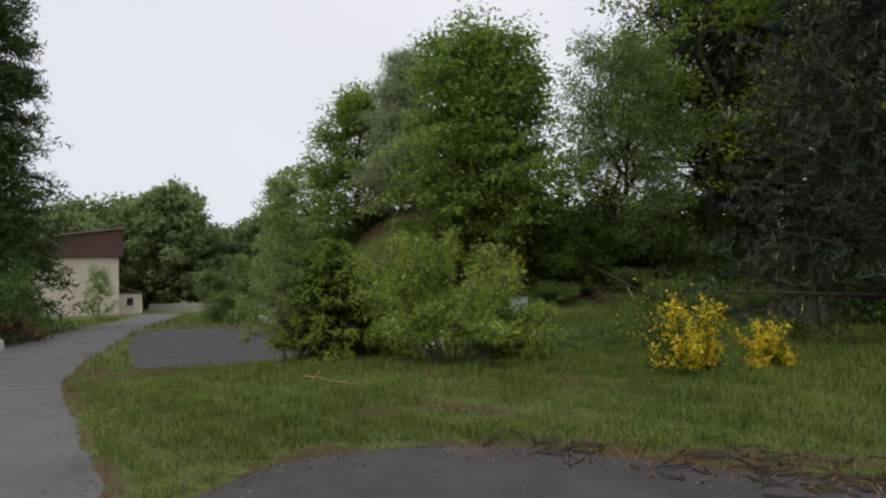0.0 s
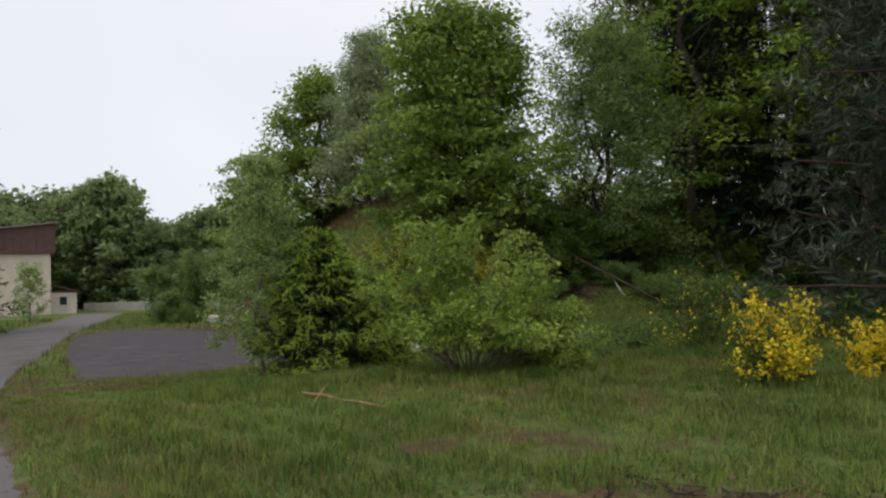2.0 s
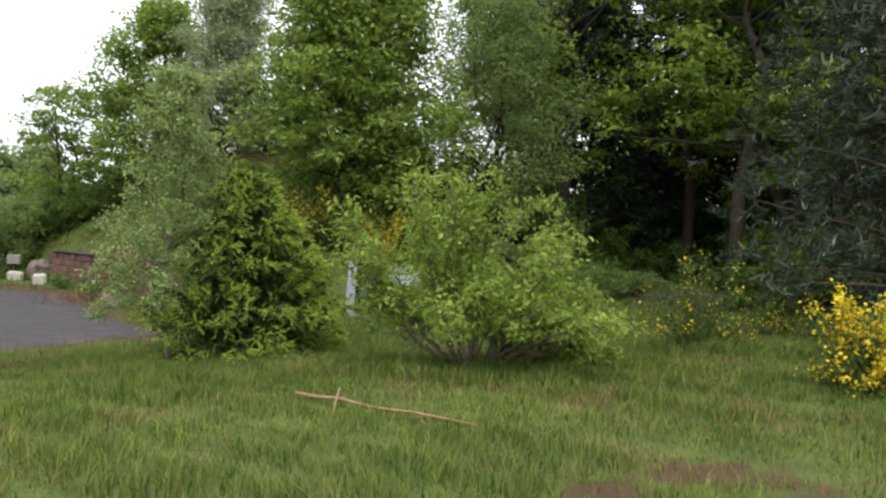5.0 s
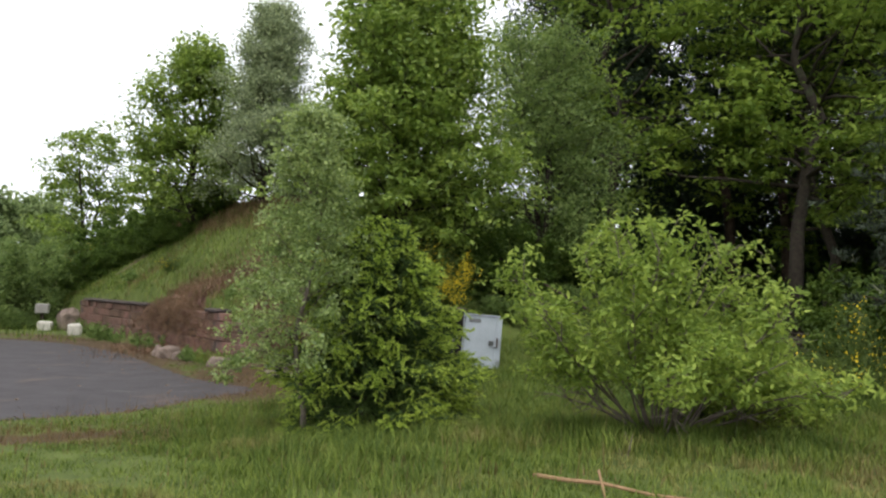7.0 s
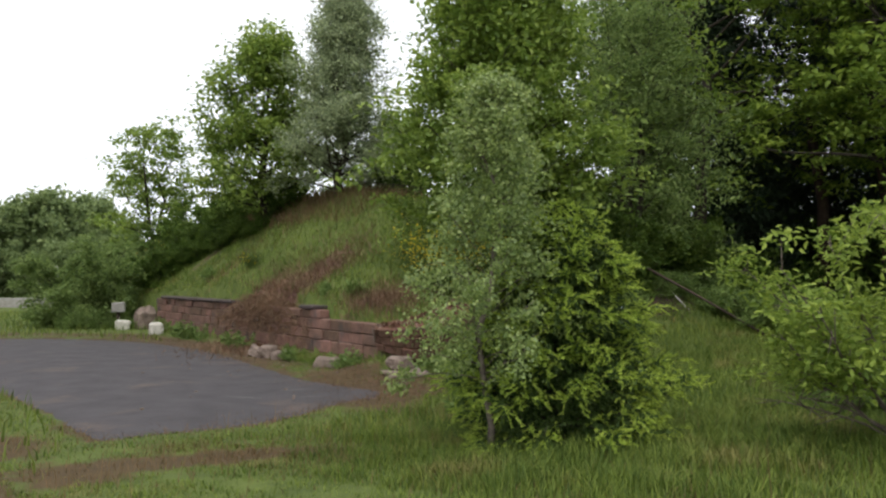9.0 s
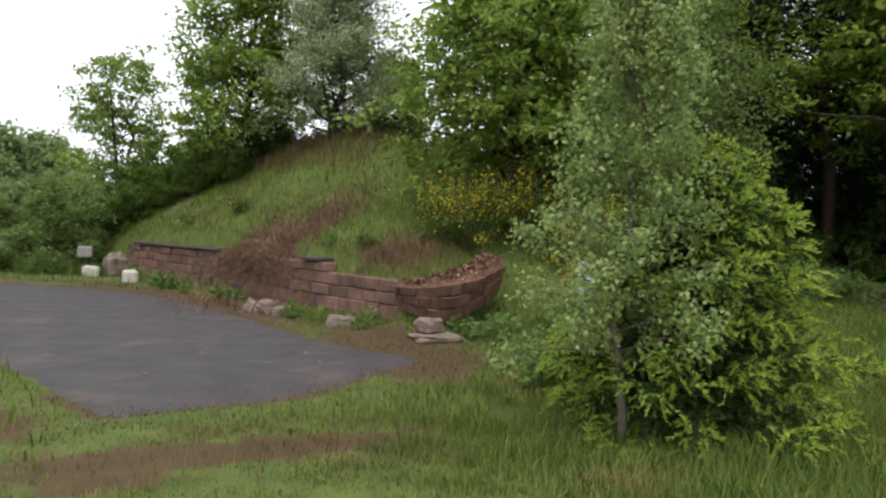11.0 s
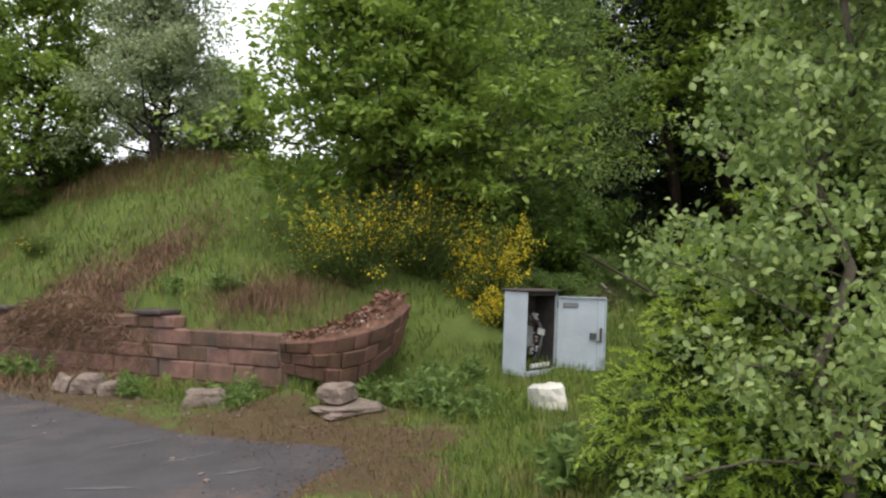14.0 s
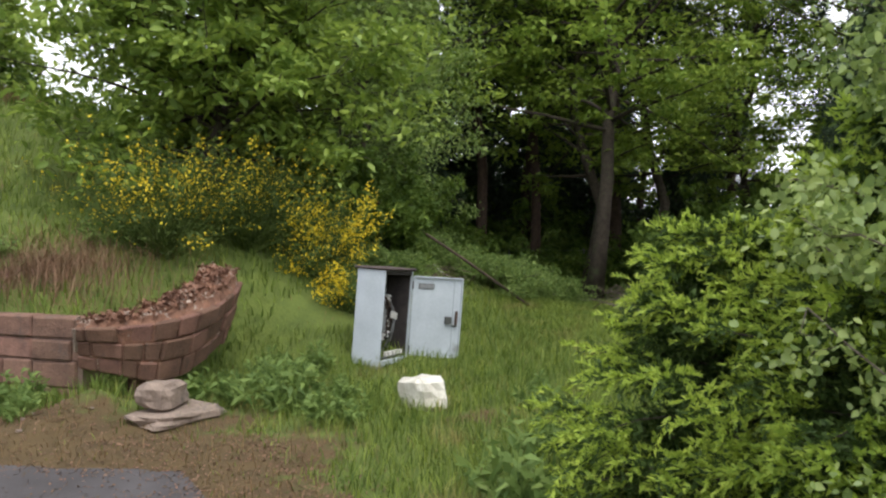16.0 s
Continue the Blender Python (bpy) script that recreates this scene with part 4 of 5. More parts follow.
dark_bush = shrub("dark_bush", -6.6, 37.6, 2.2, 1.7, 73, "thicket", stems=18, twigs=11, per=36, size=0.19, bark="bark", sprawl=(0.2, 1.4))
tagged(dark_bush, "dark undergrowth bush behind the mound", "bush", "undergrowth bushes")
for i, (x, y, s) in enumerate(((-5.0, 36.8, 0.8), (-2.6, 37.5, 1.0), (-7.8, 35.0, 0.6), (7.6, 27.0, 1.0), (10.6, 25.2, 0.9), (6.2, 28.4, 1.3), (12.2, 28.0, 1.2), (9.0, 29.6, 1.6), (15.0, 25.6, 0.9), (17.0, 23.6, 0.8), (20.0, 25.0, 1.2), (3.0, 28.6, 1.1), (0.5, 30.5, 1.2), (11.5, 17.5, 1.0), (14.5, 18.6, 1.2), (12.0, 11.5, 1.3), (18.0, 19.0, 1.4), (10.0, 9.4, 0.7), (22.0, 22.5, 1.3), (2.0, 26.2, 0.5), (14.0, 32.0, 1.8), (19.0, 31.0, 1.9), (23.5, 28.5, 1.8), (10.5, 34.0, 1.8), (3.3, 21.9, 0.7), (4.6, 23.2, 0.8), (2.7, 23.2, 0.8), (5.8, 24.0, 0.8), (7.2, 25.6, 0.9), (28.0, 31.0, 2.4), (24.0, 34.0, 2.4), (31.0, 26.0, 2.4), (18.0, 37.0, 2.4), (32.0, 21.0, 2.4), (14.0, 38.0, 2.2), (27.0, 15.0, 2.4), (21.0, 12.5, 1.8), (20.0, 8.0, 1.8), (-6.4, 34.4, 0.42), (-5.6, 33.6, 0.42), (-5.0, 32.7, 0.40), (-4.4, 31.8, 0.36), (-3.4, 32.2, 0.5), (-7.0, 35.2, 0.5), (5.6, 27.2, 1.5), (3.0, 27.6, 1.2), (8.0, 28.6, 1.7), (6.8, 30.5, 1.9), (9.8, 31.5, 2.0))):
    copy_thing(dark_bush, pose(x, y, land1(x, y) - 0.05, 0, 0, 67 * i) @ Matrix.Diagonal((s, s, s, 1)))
bramble = shrub("bramble_bush", 6.7, 21.6, 0.75, 1.1, 74, "weed", stems=30, twigs=14, per=34, size=0.08, bark="bark", sprawl=(0.15, 1.3))
tagged(bramble, "low pale-green bramble at the mound's foot", "bush", "brambles")
for i, (x, y, s) in enumerate(((8.1, 22.0, 0.9), (9.4, 22.6, 1.0), (5.2, 22.4, 0.7), (10.8, 22.2, 0.9), (-10.0, 33.2, 0.7), (-8.4, 32.9, 0.5), (2.6, 14.2, 0.7), (1.9, 13.2, 0.55), (2.9, 21.0, 0.6), (7.2, 24.2, 1.1))):
    copy_thing(bramble, pose(x, y, land1(x, y) - 0.03, 0, 0, 49 * i) @ Matrix.Diagonal((s, s, s, 1)))
t_yb = broadleaf("young_tree", -20.6, 41.5, land1(-20.6, 41.5), 2.9, 1.0, 75, "birch", bark="pale_bark", clear=0.1, limbs=26, twigs=6, per=22, size=0.11, aspect=0.5, trunk=0.03)
tagged(t_yb, "thin young tree before the house wall", "tree")
t_dead = shrub("dead_bush", -14.9, 23.4, 0.9, 1.1, 76, "dead", stems=34, twigs=10, per=14, size=0.10, bark="bark", sprawl=(0.2, 1.2))
tagged(t_dead, "brown dead bush beside the lane", "bush")


# --- the sandstone retaining wall ---
def hex_block(corners, parent, mat="stone", bevel=0.018, name="stone_block", label=""):
    bm = bmesh.new()
    vs = [bm.verts.new(c) for c in corners]
    for f in ((0, 3, 2, 1), (4, 5, 6, 7), (0, 1, 5, 4), (1, 2, 6, 5), (2, 3, 7, 6), (3, 0, 4, 7)):
        bm.faces.new([vs[i] for i in f])
    bmesh.ops.bevel(bm, geom=bm.edges[:], offset=bevel, segments=1, affect="EDGES")
    bmesh.ops.recalc_face_normals(bm, faces=bm.faces[:])
    return part(name, bm, M[mat], parent, label)


def courses(parent, place, length, levels, seed, wide, thick, top=None, skip=None, mat="stone"):
    """Blocks in courses along a line; place(u, s, z) gives the world's point."""
    rng = random.Random(seed)
    for row, (z0, z1) in enumerate(zip(levels, levels[1:])):
        u = -rng.uniform(0, wide * 0.6)
        while u < length - 0.05:
            w = wide * rng.uniform(0.6, 1.35)
            a, b = max(0, u), min(length, u + w)
            u += w
            if b - a < 0.1 or (top and (z0 + z1) / 2 > top((a + b) / 2)) or (skip and skip((a + b) / 2, row)):
                continue
            out = rng.uniform(-0.02, 0.025)
            j = 0.005
            ring = [(a + j, -out), (b - j, -out), (b - j, thick), (a + j, thick)]
            cs = [place(p, q + rng.uniform(-0.008, 0.008), z0 + j) for p, q in ring] + [place(p, q + rng.uniform(-0.01, 0.01), z1 - j + rng.uniform(-0.012, 0.004)) for p, q in ring]
            hex_block(cs, parent, mat)


wall = new("retaining_wall")
tagged(wall, "low red sandstone block wall holding the mound", "wall")
d_ab = WALL_B - WALL_A
L_AB = float(np.hypot(*d_ab))
d_ab = d_ab / L_AB
n_ab = np.array([-d_ab[1], d_ab[0]])


def on_wall(u, s, z):
    p = WALL_A + d_ab * u + n_ab * s
    return (p[0], p[1], z)


def wall_top(u):
    left = 1.06
    return left if u < L_AB - 2.2 else (0.86 if u < L_AB - 1.5 else 0.78)


us = np.linspace(0.03, L_AB - 0.03, 50)
verts, faces = [], []
for u in us:
    for s, z in ((0.028, -0.15), (0.028, wall_top(u) - 0.06), (0.33, wall_top(u) - 0.06), (0.33, -0.15)):
        verts.append(on_wall(u, s, z))
for i in range(len(us) - 1):
    for k in range(4):
        a, b = i * 4 + k, i * 4 + (k + 1) % 4
        faces.append((a, b, b + 4, a + 4))
faces += [(3, 2, 1, 0), tuple(len(verts) - 4 + k for k in range(4))]
link_mesh("core", polymesh("core", verts, faces), M["mortar"], wall, "recessed mortar core")
courses(wall, on_wall, L_AB, [-0.12, 0.15, 0.42, 0.64, 0.87, 1.06], 5, 0.46, 0.20, top=wall_top)
for u0, u1 in ((0.6, 2.3), (2.32, 3.6), (3.62, 5.4), (5.42, 6.2), (9.9, 10.55)):
    ring = [(u0, -0.07), (u1, -0.07), (u1, 0.36), (u0, 0.36)]
    hex_block([on_wall(p, q, 1.062) for p, q in ring] + [on_wall(p, q, 1.14) for p, q in ring], wall, "cap", 0.02, "cap_slab", "dark weathered coping slab")

# the broken wing: a curved, tipped-up fragment
WING = [(-2.82, 19.95, 0.38, 0.80), (-2.5, 19.62, 0.30, 0.81), (-2.15, 19.5, 0.22, 0.84), (-1.75, 19.52, 0.24, 0.90), (-1.35, 19.66, 0.36, 0.97), (-1.0, 19.86, 0.47, 1.08), (-0.74, 20.12, 0.55, 1.15), (-0.52, 20.42, 0.62, 1.17)]
wing_s = np.concatenate([[0], np.cumsum([math.dist(a[:2], b[:2]) for a, b in zip(WING, WING[1:])])])
L_W = float(wing_s[-1])


def on_wing(u, s, v):
    """u along the face, s into the wall, v from 0 at the foot to 1 at the top."""
    u = min(max(u, 0), L_W)
    col = [float(np.interp(u, wing_s, [w[k] for w in WING])) for k in range(4)]
    e = 0.05
    q = [float(np.interp(min(u + e, L_W), wing_s, [w[k] for w in WING]) - np.interp(max(u - e, 0), wing_s, [w[k] for w in WING])) for k in (0, 1)]
    ln = math.hypot(*q)
    nx, ny = -q[1] / ln, q[0] / ln
    s = s + 0.16 * (1 - v)
    return (col[0] + nx * s, col[1] + ny * s, col[2] + (col[3] - col[2]) * v)


wing = new("broken_wall_wing")
tagged(wing, "tipped broken wing of red sandstone blocks with a rubble top", "wall")
courses(wing, on_wing, L_W, [0.0, 0.34, 0.67, 1.0], 9, 0.32, 0.16, mat="wing_stone")
verts, faces, k = [], [], 9
rw = random.Random(3)
us = np.linspace(0.02, L_W - 0.02, 34)
for u in us:
    ring = [(0.03, 0.03), (0.03, 0.5), (0.03, 0.93), (0.12, 1.03), (0.24, 1.10), (0.36, 1.16), (0.50, 1.14), (0.56, 0.7), (0.45, 0.1)]
    for s, v in ring:
        rise = 0.25 * (u / L_W) if v > 1 else 0
        p = on_wing(u, s + (rw.uniform(-0.025, 0.025) if s > 0.1 else 0), v)
        verts.append((p[0], p[1], p[2] + rise * 0.4 + (rw.uniform(-0.03, 0.03) if v > 1 else 0)))
for i in range(len(us) - 1):
    for j in range(k):
        a, b = i * k + j, i * k + (j + 1) % k
        faces.append((a, b, b + k, a + k))
faces += [tuple(reversed(range(k))), tuple(len(verts) - k + j for j in range(k))]
link_mesh("rubble_core", polymesh("rubble_core", verts, faces), M["rubble"], wing, "rough rubble and moss on top")
for i, (u, w) in enumerate(((0.62, 0.34), (0.95, 0.3))):
    ring = [(u, 0.12), (u + w, 0.12), (u + w, 0.4), (u, 0.4)]
    hex_block([on_wing(p, q, -0.42 if i == 0 else -0.25) for p, q in ring] + [on_wing(p, q, -0.02) for p, q in ring], wing, "wing_stone", 0.03, "stone_block")
ring = [(-0.01, -0.028), (0.025, -0.028), (0.025, 0.1), (-0.01, 0.1)]
hex_block([on_wing(p, q, 0.42) for p, q in ring] + [on_wing(p + 0.02, q, 0.98) for p, q in ring], wing, "rock", 0.008, "mortar_edge", "pale strip of broken mortar")
chips = np.random.default_rng(8)
n_chip = 900
cu, cs = chips.uniform(0.02, L_W - 0.02, n_chip), chips.uniform(0.08, 0.52, n_chip)
cp = np.array([on_wing(a, b, 1.06 + 0.25 * min(b, 0.36)) for a, b in zip(cu, cs)])
cp[:, 2] += 0.1 * cu / L_W + 0.01
tagged(link_mesh("rubble_chip", leaf_mesh("rubble_chip", leaf_verts(chips, cp, 0.055, 0.8, up=0.4, droop=0.0, fold=0.25)), M["rubble"], wing, "loose sandstone chips and dead moss"), kind="stuff")


# --- loose stones ---
def boulder(x, y, sx, sy, sz, rz, seed, mat, label, name="boulder", rough=0.2, group="", z=None, tip=(0, 0)):
    ob = part(name, rough_stone_bm(seed, sx, sy, sz, rough, sink=0.08), M[mat], smooth=False)
    ob.matrix_basis = pose(x, y, (land1(x, y) if z is None else z) - 0.01, tip[0], tip[1], rz)
    return tagged(ob, label, "stone", group)


boulder(-2.45, 18.75, 0.72, 0.42, 0.12, 10, 1, "rock", "flat pale broken slab under the wall wing")
boulder(-2.55, 18.85, 0.42, 0.32, 0.22, 30, 2, "rock", "reddish broken sandstone lump on a slab", z=land1(-2.55, 18.85) + 0.09)
boulder(-3.58, 20.35, 0.46, 0.3, 0.22, -15, 3, "rock", "pale grey-brown broken stone at the wall's foot")
boulder(-4.55, 22.4, 0.4, 0.34, 0.3, 40, 4, "rock", "upright pale broken stone at the wall's foot")
boulder(-4.3, 22.0, 0.36, 0.28, 0.2, 10, 5, "rock", "small pale broken stone at the wall's foot")
boulder(-4.85, 22.9, 0.3, 0.22, 0.26, 70, 6, "rock", "jagged pale stone leaning at the wall's foot", tip=(20, 10))
boulder(-0.58, 17.48, 0.32, 0.56, 0.34, -25, 7, "white_stone", "whitewashed stone block lying in the grass", "white_block", 0.08, "white blocks", tip=(-8, 0))
boulder(-7.36, 29.4, 0.36, 0.34, 0.38, 15, 8, "white_stone", "white block at the edge of the lot", "white_block", 0.06, "white blocks")
boulder(-8.6, 32.2, 0.46, 0.36, 0.36, 5, 9, "white_stone", "white block at the edge of the lot", "white_block", 0.06, "white blocks")
boulder(-10.3, 35.6, 0.7, 0.4, 0.3, 20, 10, "white_stone", "greyish white block in the weeds", "white_block", 0.1, "white blocks")
boulder(-13.3, 20.7, 0.5, 0.45, 0.38, 20, 11, "white_stone", "white block beside the lane", "white_block", 0.08, "white blocks")
boulder(-7.9, 32.5, 0.7, 0.5, 0.75, 30, 12, "rock", "big rough stone at the end of the wall", rough=0.3)


# --- the open cable cabinet ---
def cable_cabinet():
    lean = Matrix.Rotation(radians(3.2), 4, Vector((0.64, 0.77, 0)))
    top = new("cable_cabinet")
    # the origin is the rear left foot; x runs along the front, y towards the back
    top.matrix_basis = Matrix.Translation((0.23, 19.25, 0.19)) @ lean @ pose(0, 0, 0, 0, 0, 14)
    W, D, H, T = 0.78, 0.39, 1.17, 0.02

    def slab(name, sx, sy, sz, at_, mat="cabinet", parent=top, label="", bevel=0.006):
        return part(name, box_bm(sx, sy, sz, at_, bevel), M[mat], parent, label)

    slab("side_panel", T, D, H, (T / 2, -D / 2, H / 2))
    slab("side_panel", T, D, H, (W - T / 2, -D / 2, H / 2))
    slab("back_panel", W - 2 * T, T, H, (W / 2, -T / 2, H / 2), "inside")
    slab("bottom_panel", W - 2 * T, D - T, T, (W / 2, -D / 2 - T / 2, T / 2), "inside")
    slab("sill", W, 0.03, 0.07, (W / 2, -D - 0.005, 0.035))
    slab("lintel", W, 0.025, 0.05, (W / 2, -D + 0.02, H - 0.03), "inside")
    slab("roof", W + 0.06, D + 0.08, 0.035, (W / 2, -D / 2, H + 0.018), "cap", label="weathered grey cabinet roof", bevel=0.014)
    slab("plinth", W - 0.04, D - 0.02, 0.36, (W / 2, -D / 2, -0.18), "concrete", label="pale concrete plinth")
    # Plate and two added thin sheets, coloured dark for the recess's shade.
    slab("mounting_plate", W - 0.12, 0.015, H - 0.2, (W / 2, -0.05, H / 2), "inside", label="steel mounting plate darkened for the shaded recess")
    slab("shade_liner", 0.006, D - 0.05, H - 0.1, (W - T - 0.005, -D / 2, H / 2), "inside")
    slab("shade_liner", 0.006, D - 0.05, H - 0.1, (T + 0.005, -D / 2, H / 2), "inside")
    slab("meter_box", 0.2, 0.14, 0.30, (0.34, -0.15, 0.52), "device", bevel=0.015)
    slab("relay", 0.13, 0.11, 0.16, (0.2, -0.13, 0.24), "inside", bevel=0.01)
    for i, (x, z) in enumerate(((0.50, 0.30), (0.50, 0.42), (0.51, 0.54), (0.62, 0.33), (0.61, 0.47), (0.60, 0.80))):
        fuse = slab("fuse_holder", 0.075, 0.09, 0.085, (x, -0.13, z), "fuse", bevel=0.012)
        slab("fuse_cap", 0.04, 0.02, 0.04, (x, -0.185, z), "inside", fuse, bevel=0.006)
    for i in range(5):
        slab("terminal", 0.05, 0.05, 0.06, (0.25 + 0.1 * i, -0.34, 0.125), "fuse", bevel=0.01)
    slab("terminal_rail", 0.56, 0.04, 0.03, (0.42, -0.34, 0.08), "metal")
    slab("loose_cover", 0.18, 0.02, 0.09, (0.5, -0.22, 0.70), "fuse", bevel=0.006).rotation_euler = (0, radians(12), 0)
    rng = np.random.default_rng(4)
    for i in range(12):
        a = np.array([rng.uniform(0.1, 0.65), -0.08, rng.uniform(0.75, 1.0)])
        b = np.array([rng.uniform(0.1, 0.65), -0.16, rng.uniform(0.1, 0.6)])
        ts = np.linspace(0, 1, 8)[:, None]
        pts = a + (b - a) * ts + np.sin(ts * math.pi) * np.array([rng.uniform(-0.15, 0.15), rng.uniform(-0.14, -0.04), 0.05])
        link_mesh("cable", tube_mesh("cable", [(pts, np.full(8, 0.009))], 5), M["rust" if i % 4 else "device"], top, smooth=True)
    # the door swings wide open on the right front edge
    door = new("door")
    door.parent = top
    door.matrix_basis = pose(W + 0.004, -D - 0.004, 0.03, 0, 0, -37)
    DW, DH = 0.76, H - 0.09
    slab("leaf", DW, 0.02, DH, (DW / 2, 0, DH / 2), parent=door)
    slab("folded_edge", 0.02, 0.045, DH, (DW - 0.01, -0.018, DH / 2), parent=door)
    slab("folded_edge", DW - 0.04, 0.035, 0.018, (DW / 2, -0.024, DH - 0.009), parent=door)
    slab("folded_edge", DW - 0.04, 0.035, 0.018, (DW / 2, -0.024, 0.009), parent=door)
    slab("stiffener", 0.03, 0.014, DH - 0.06, (DW - 0.12, -0.017, DH / 2), parent=door)
    slab("label_plate", 0.24, 0.006, 0.075, (0.2, -0.014, DH - 0.13), "metal", parent=door, bevel=0.002)
    slab("label_field", 0.21, 0.004, 0.05, (0.2, -0.019, DH - 0.13), "device", parent=door, bevel=0.001)
    slab("lock_case", 0.1, 0.035, 0.1, (DW - 0.2, -0.028, DH * 0.47), "metal", parent=door, label="dark metal lock case")
    slab("latch_lever", 0.035, 0.035, 0.19, (DW - 0.08, -0.036, DH * 0.5), "rust", parent=door, label="dark latch lever", bevel=0.012)
    slab("latch_stop", 0.09, 0.02, 0.025, (DW - 0.1, -0.03, DH * 0.40), "metal", parent=door)
    for z in (0.12, DH - 0.12):
        link_mesh("hinge", tube_mesh("hinge", [(np.array([[0, -0.01, z - 0.05], [0, -0.01, z + 0.05]]), np.array([0.012, 0.012]))], 8), M["metal"], door)
    return tagged(top, "open grey steel cable cabinet leaning in the grass", "cabinet")


cable_cabinet()


# --- poles and sticks ---
def pole(name, pts, radius, mat, label, category="pole"):
    pts = np.array(pts, float)
    ob = link_mesh(name, tube_mesh(name, [(pts, np.full(len(pts), radius))], 7), M[mat], smooth=True)
    return tagged(ob, label, category)


pole("iron_pole", [(3.1, 21.9, 2.62), (3.7, 21.6, 2.26), (5.0, 21.0, 1.46), (6.5, 20.35, 0.50)], 0.028, "rust", "long rusty iron pole leaning down the bank")
pole("pale_pole", [(5.15, 22.2, 1.6), (5.3, 21.5, 1.02), (5.5, 20.6, 0.3)], 0.02, "white_paint", "thin pale pole leaning down the bank")


def fallen_branch():
    top = empty("fallen_branch", -2.12, 9.75, land1(-2.12, 9.75) + 0.0)
    rng = np.random.default_rng(5)
    main = [(0, 0, 0.04), (0.12, -0.2, 0.05), (0.27, -0.4, 0.07), (0.45, -0.68, 0.06), (0.62, -0.96, 0.09), (0.77, -1.2, 0.10), (0.92, -1.42, 0.10)]
    link_mesh("limb", tube_mesh("limb", [(np.array(main), np.linspace(0.016, 0.006, 7))], 7), M["stick"], top, smooth=True)
    for a, b, r in (((0.27, -0.36, 0.14), (0.16, -0.66, -0.04), 0.010), ((0.68, -1.06, 0.05), (0.72, -1.4, -0.04), 0.010), ((0.45, -0.68, 0.05), (0.42, -0.9, -0.03), 0.007), ((0.62, -0.96, 0.05), (1.0, -1.0, 0.10), 0.005)):
        a, b = np.array(a), np.array(b)
        pts = np.array([a, (a + b) / 2 + rng.normal(size=3) * 0.02, b])
        link_mesh("twig", tube_mesh("twig", [(pts, np.array([r, r * 0.8, r * 0.5]))], 6), M["stick"], top, smooth=True)
    tagged(top, "bare dead branch lying in the lawn grass", "branch")


fallen_branch()


def loose_sticks(name, spots, seed, length, mat, label, pile=0.0):
    """Short dead sticks lying about at the spots (x, y, spread)."""
    rng = np.random.default_rng(seed)
    lines = []
    for x, y, spread, n in spots:
        for _ in range(n):
            px, py = x + rng.normal() * spread, y + rng.normal() * spread * 0.6
            a, ln = rng.uniform(0, 6.28), length * rng.uniform(0.4, 1.3)
            z = max(land1(px, py), float(base_level(py))) + 0.012 + pile * rng.uniform(0, 1)
            ts = np.linspace(-0.5, 0.5, 4)
            rise = pile * rng.uniform(-0.8, 0.8)
            pts = np.stack([px + math.cos(a) * ln * ts, py + math.sin(a) * ln * ts, z + rise * ts + (0.01 + 0.3 * pile) * np.abs(rng.normal(size=4)) * 0.3], -1)
            pts[:, :2] += rng.normal(size=(4, 2)) * 0.03 * ln
            lines.append((pts, np.linspace(0.010, 0.004, 4) * rng.uniform(0.5, 1.1)))
    ob = link_mesh(name, tube_mesh(name, lines, 5), M[mat], smooth=True)
    return tagged(ob, label, "sticks", kind="stuff")


loose_sticks("dead_twigs", [(1.0, 5.85, 0.3, 22), (1.7, 5.35, 0.32, 40), (2.3, 4.9, 0.35, 46), (2.9, 4.4, 0.4, 40), (0.3, 6.3, 0.3, 14), (3.6, 4.0, 0.4, 30)], 41, 0.28, "bark", "dark dead twigs lying along the apron's edge")
loose_sticks("brushwood", [(8.6, 18.6, 0.6, 90), (9.4, 19.0, 0.5, 50)], 42, 1.1, "pale_bark", "pile of grey brushwood at the foot of the bank", pile=0.55)
loose_sticks("bank_debris", [(4.3, 21.0, 0.4, 60)], 43, 0.6, "rust", "reddish brush and broken sticks on the bank", pile=0.3)


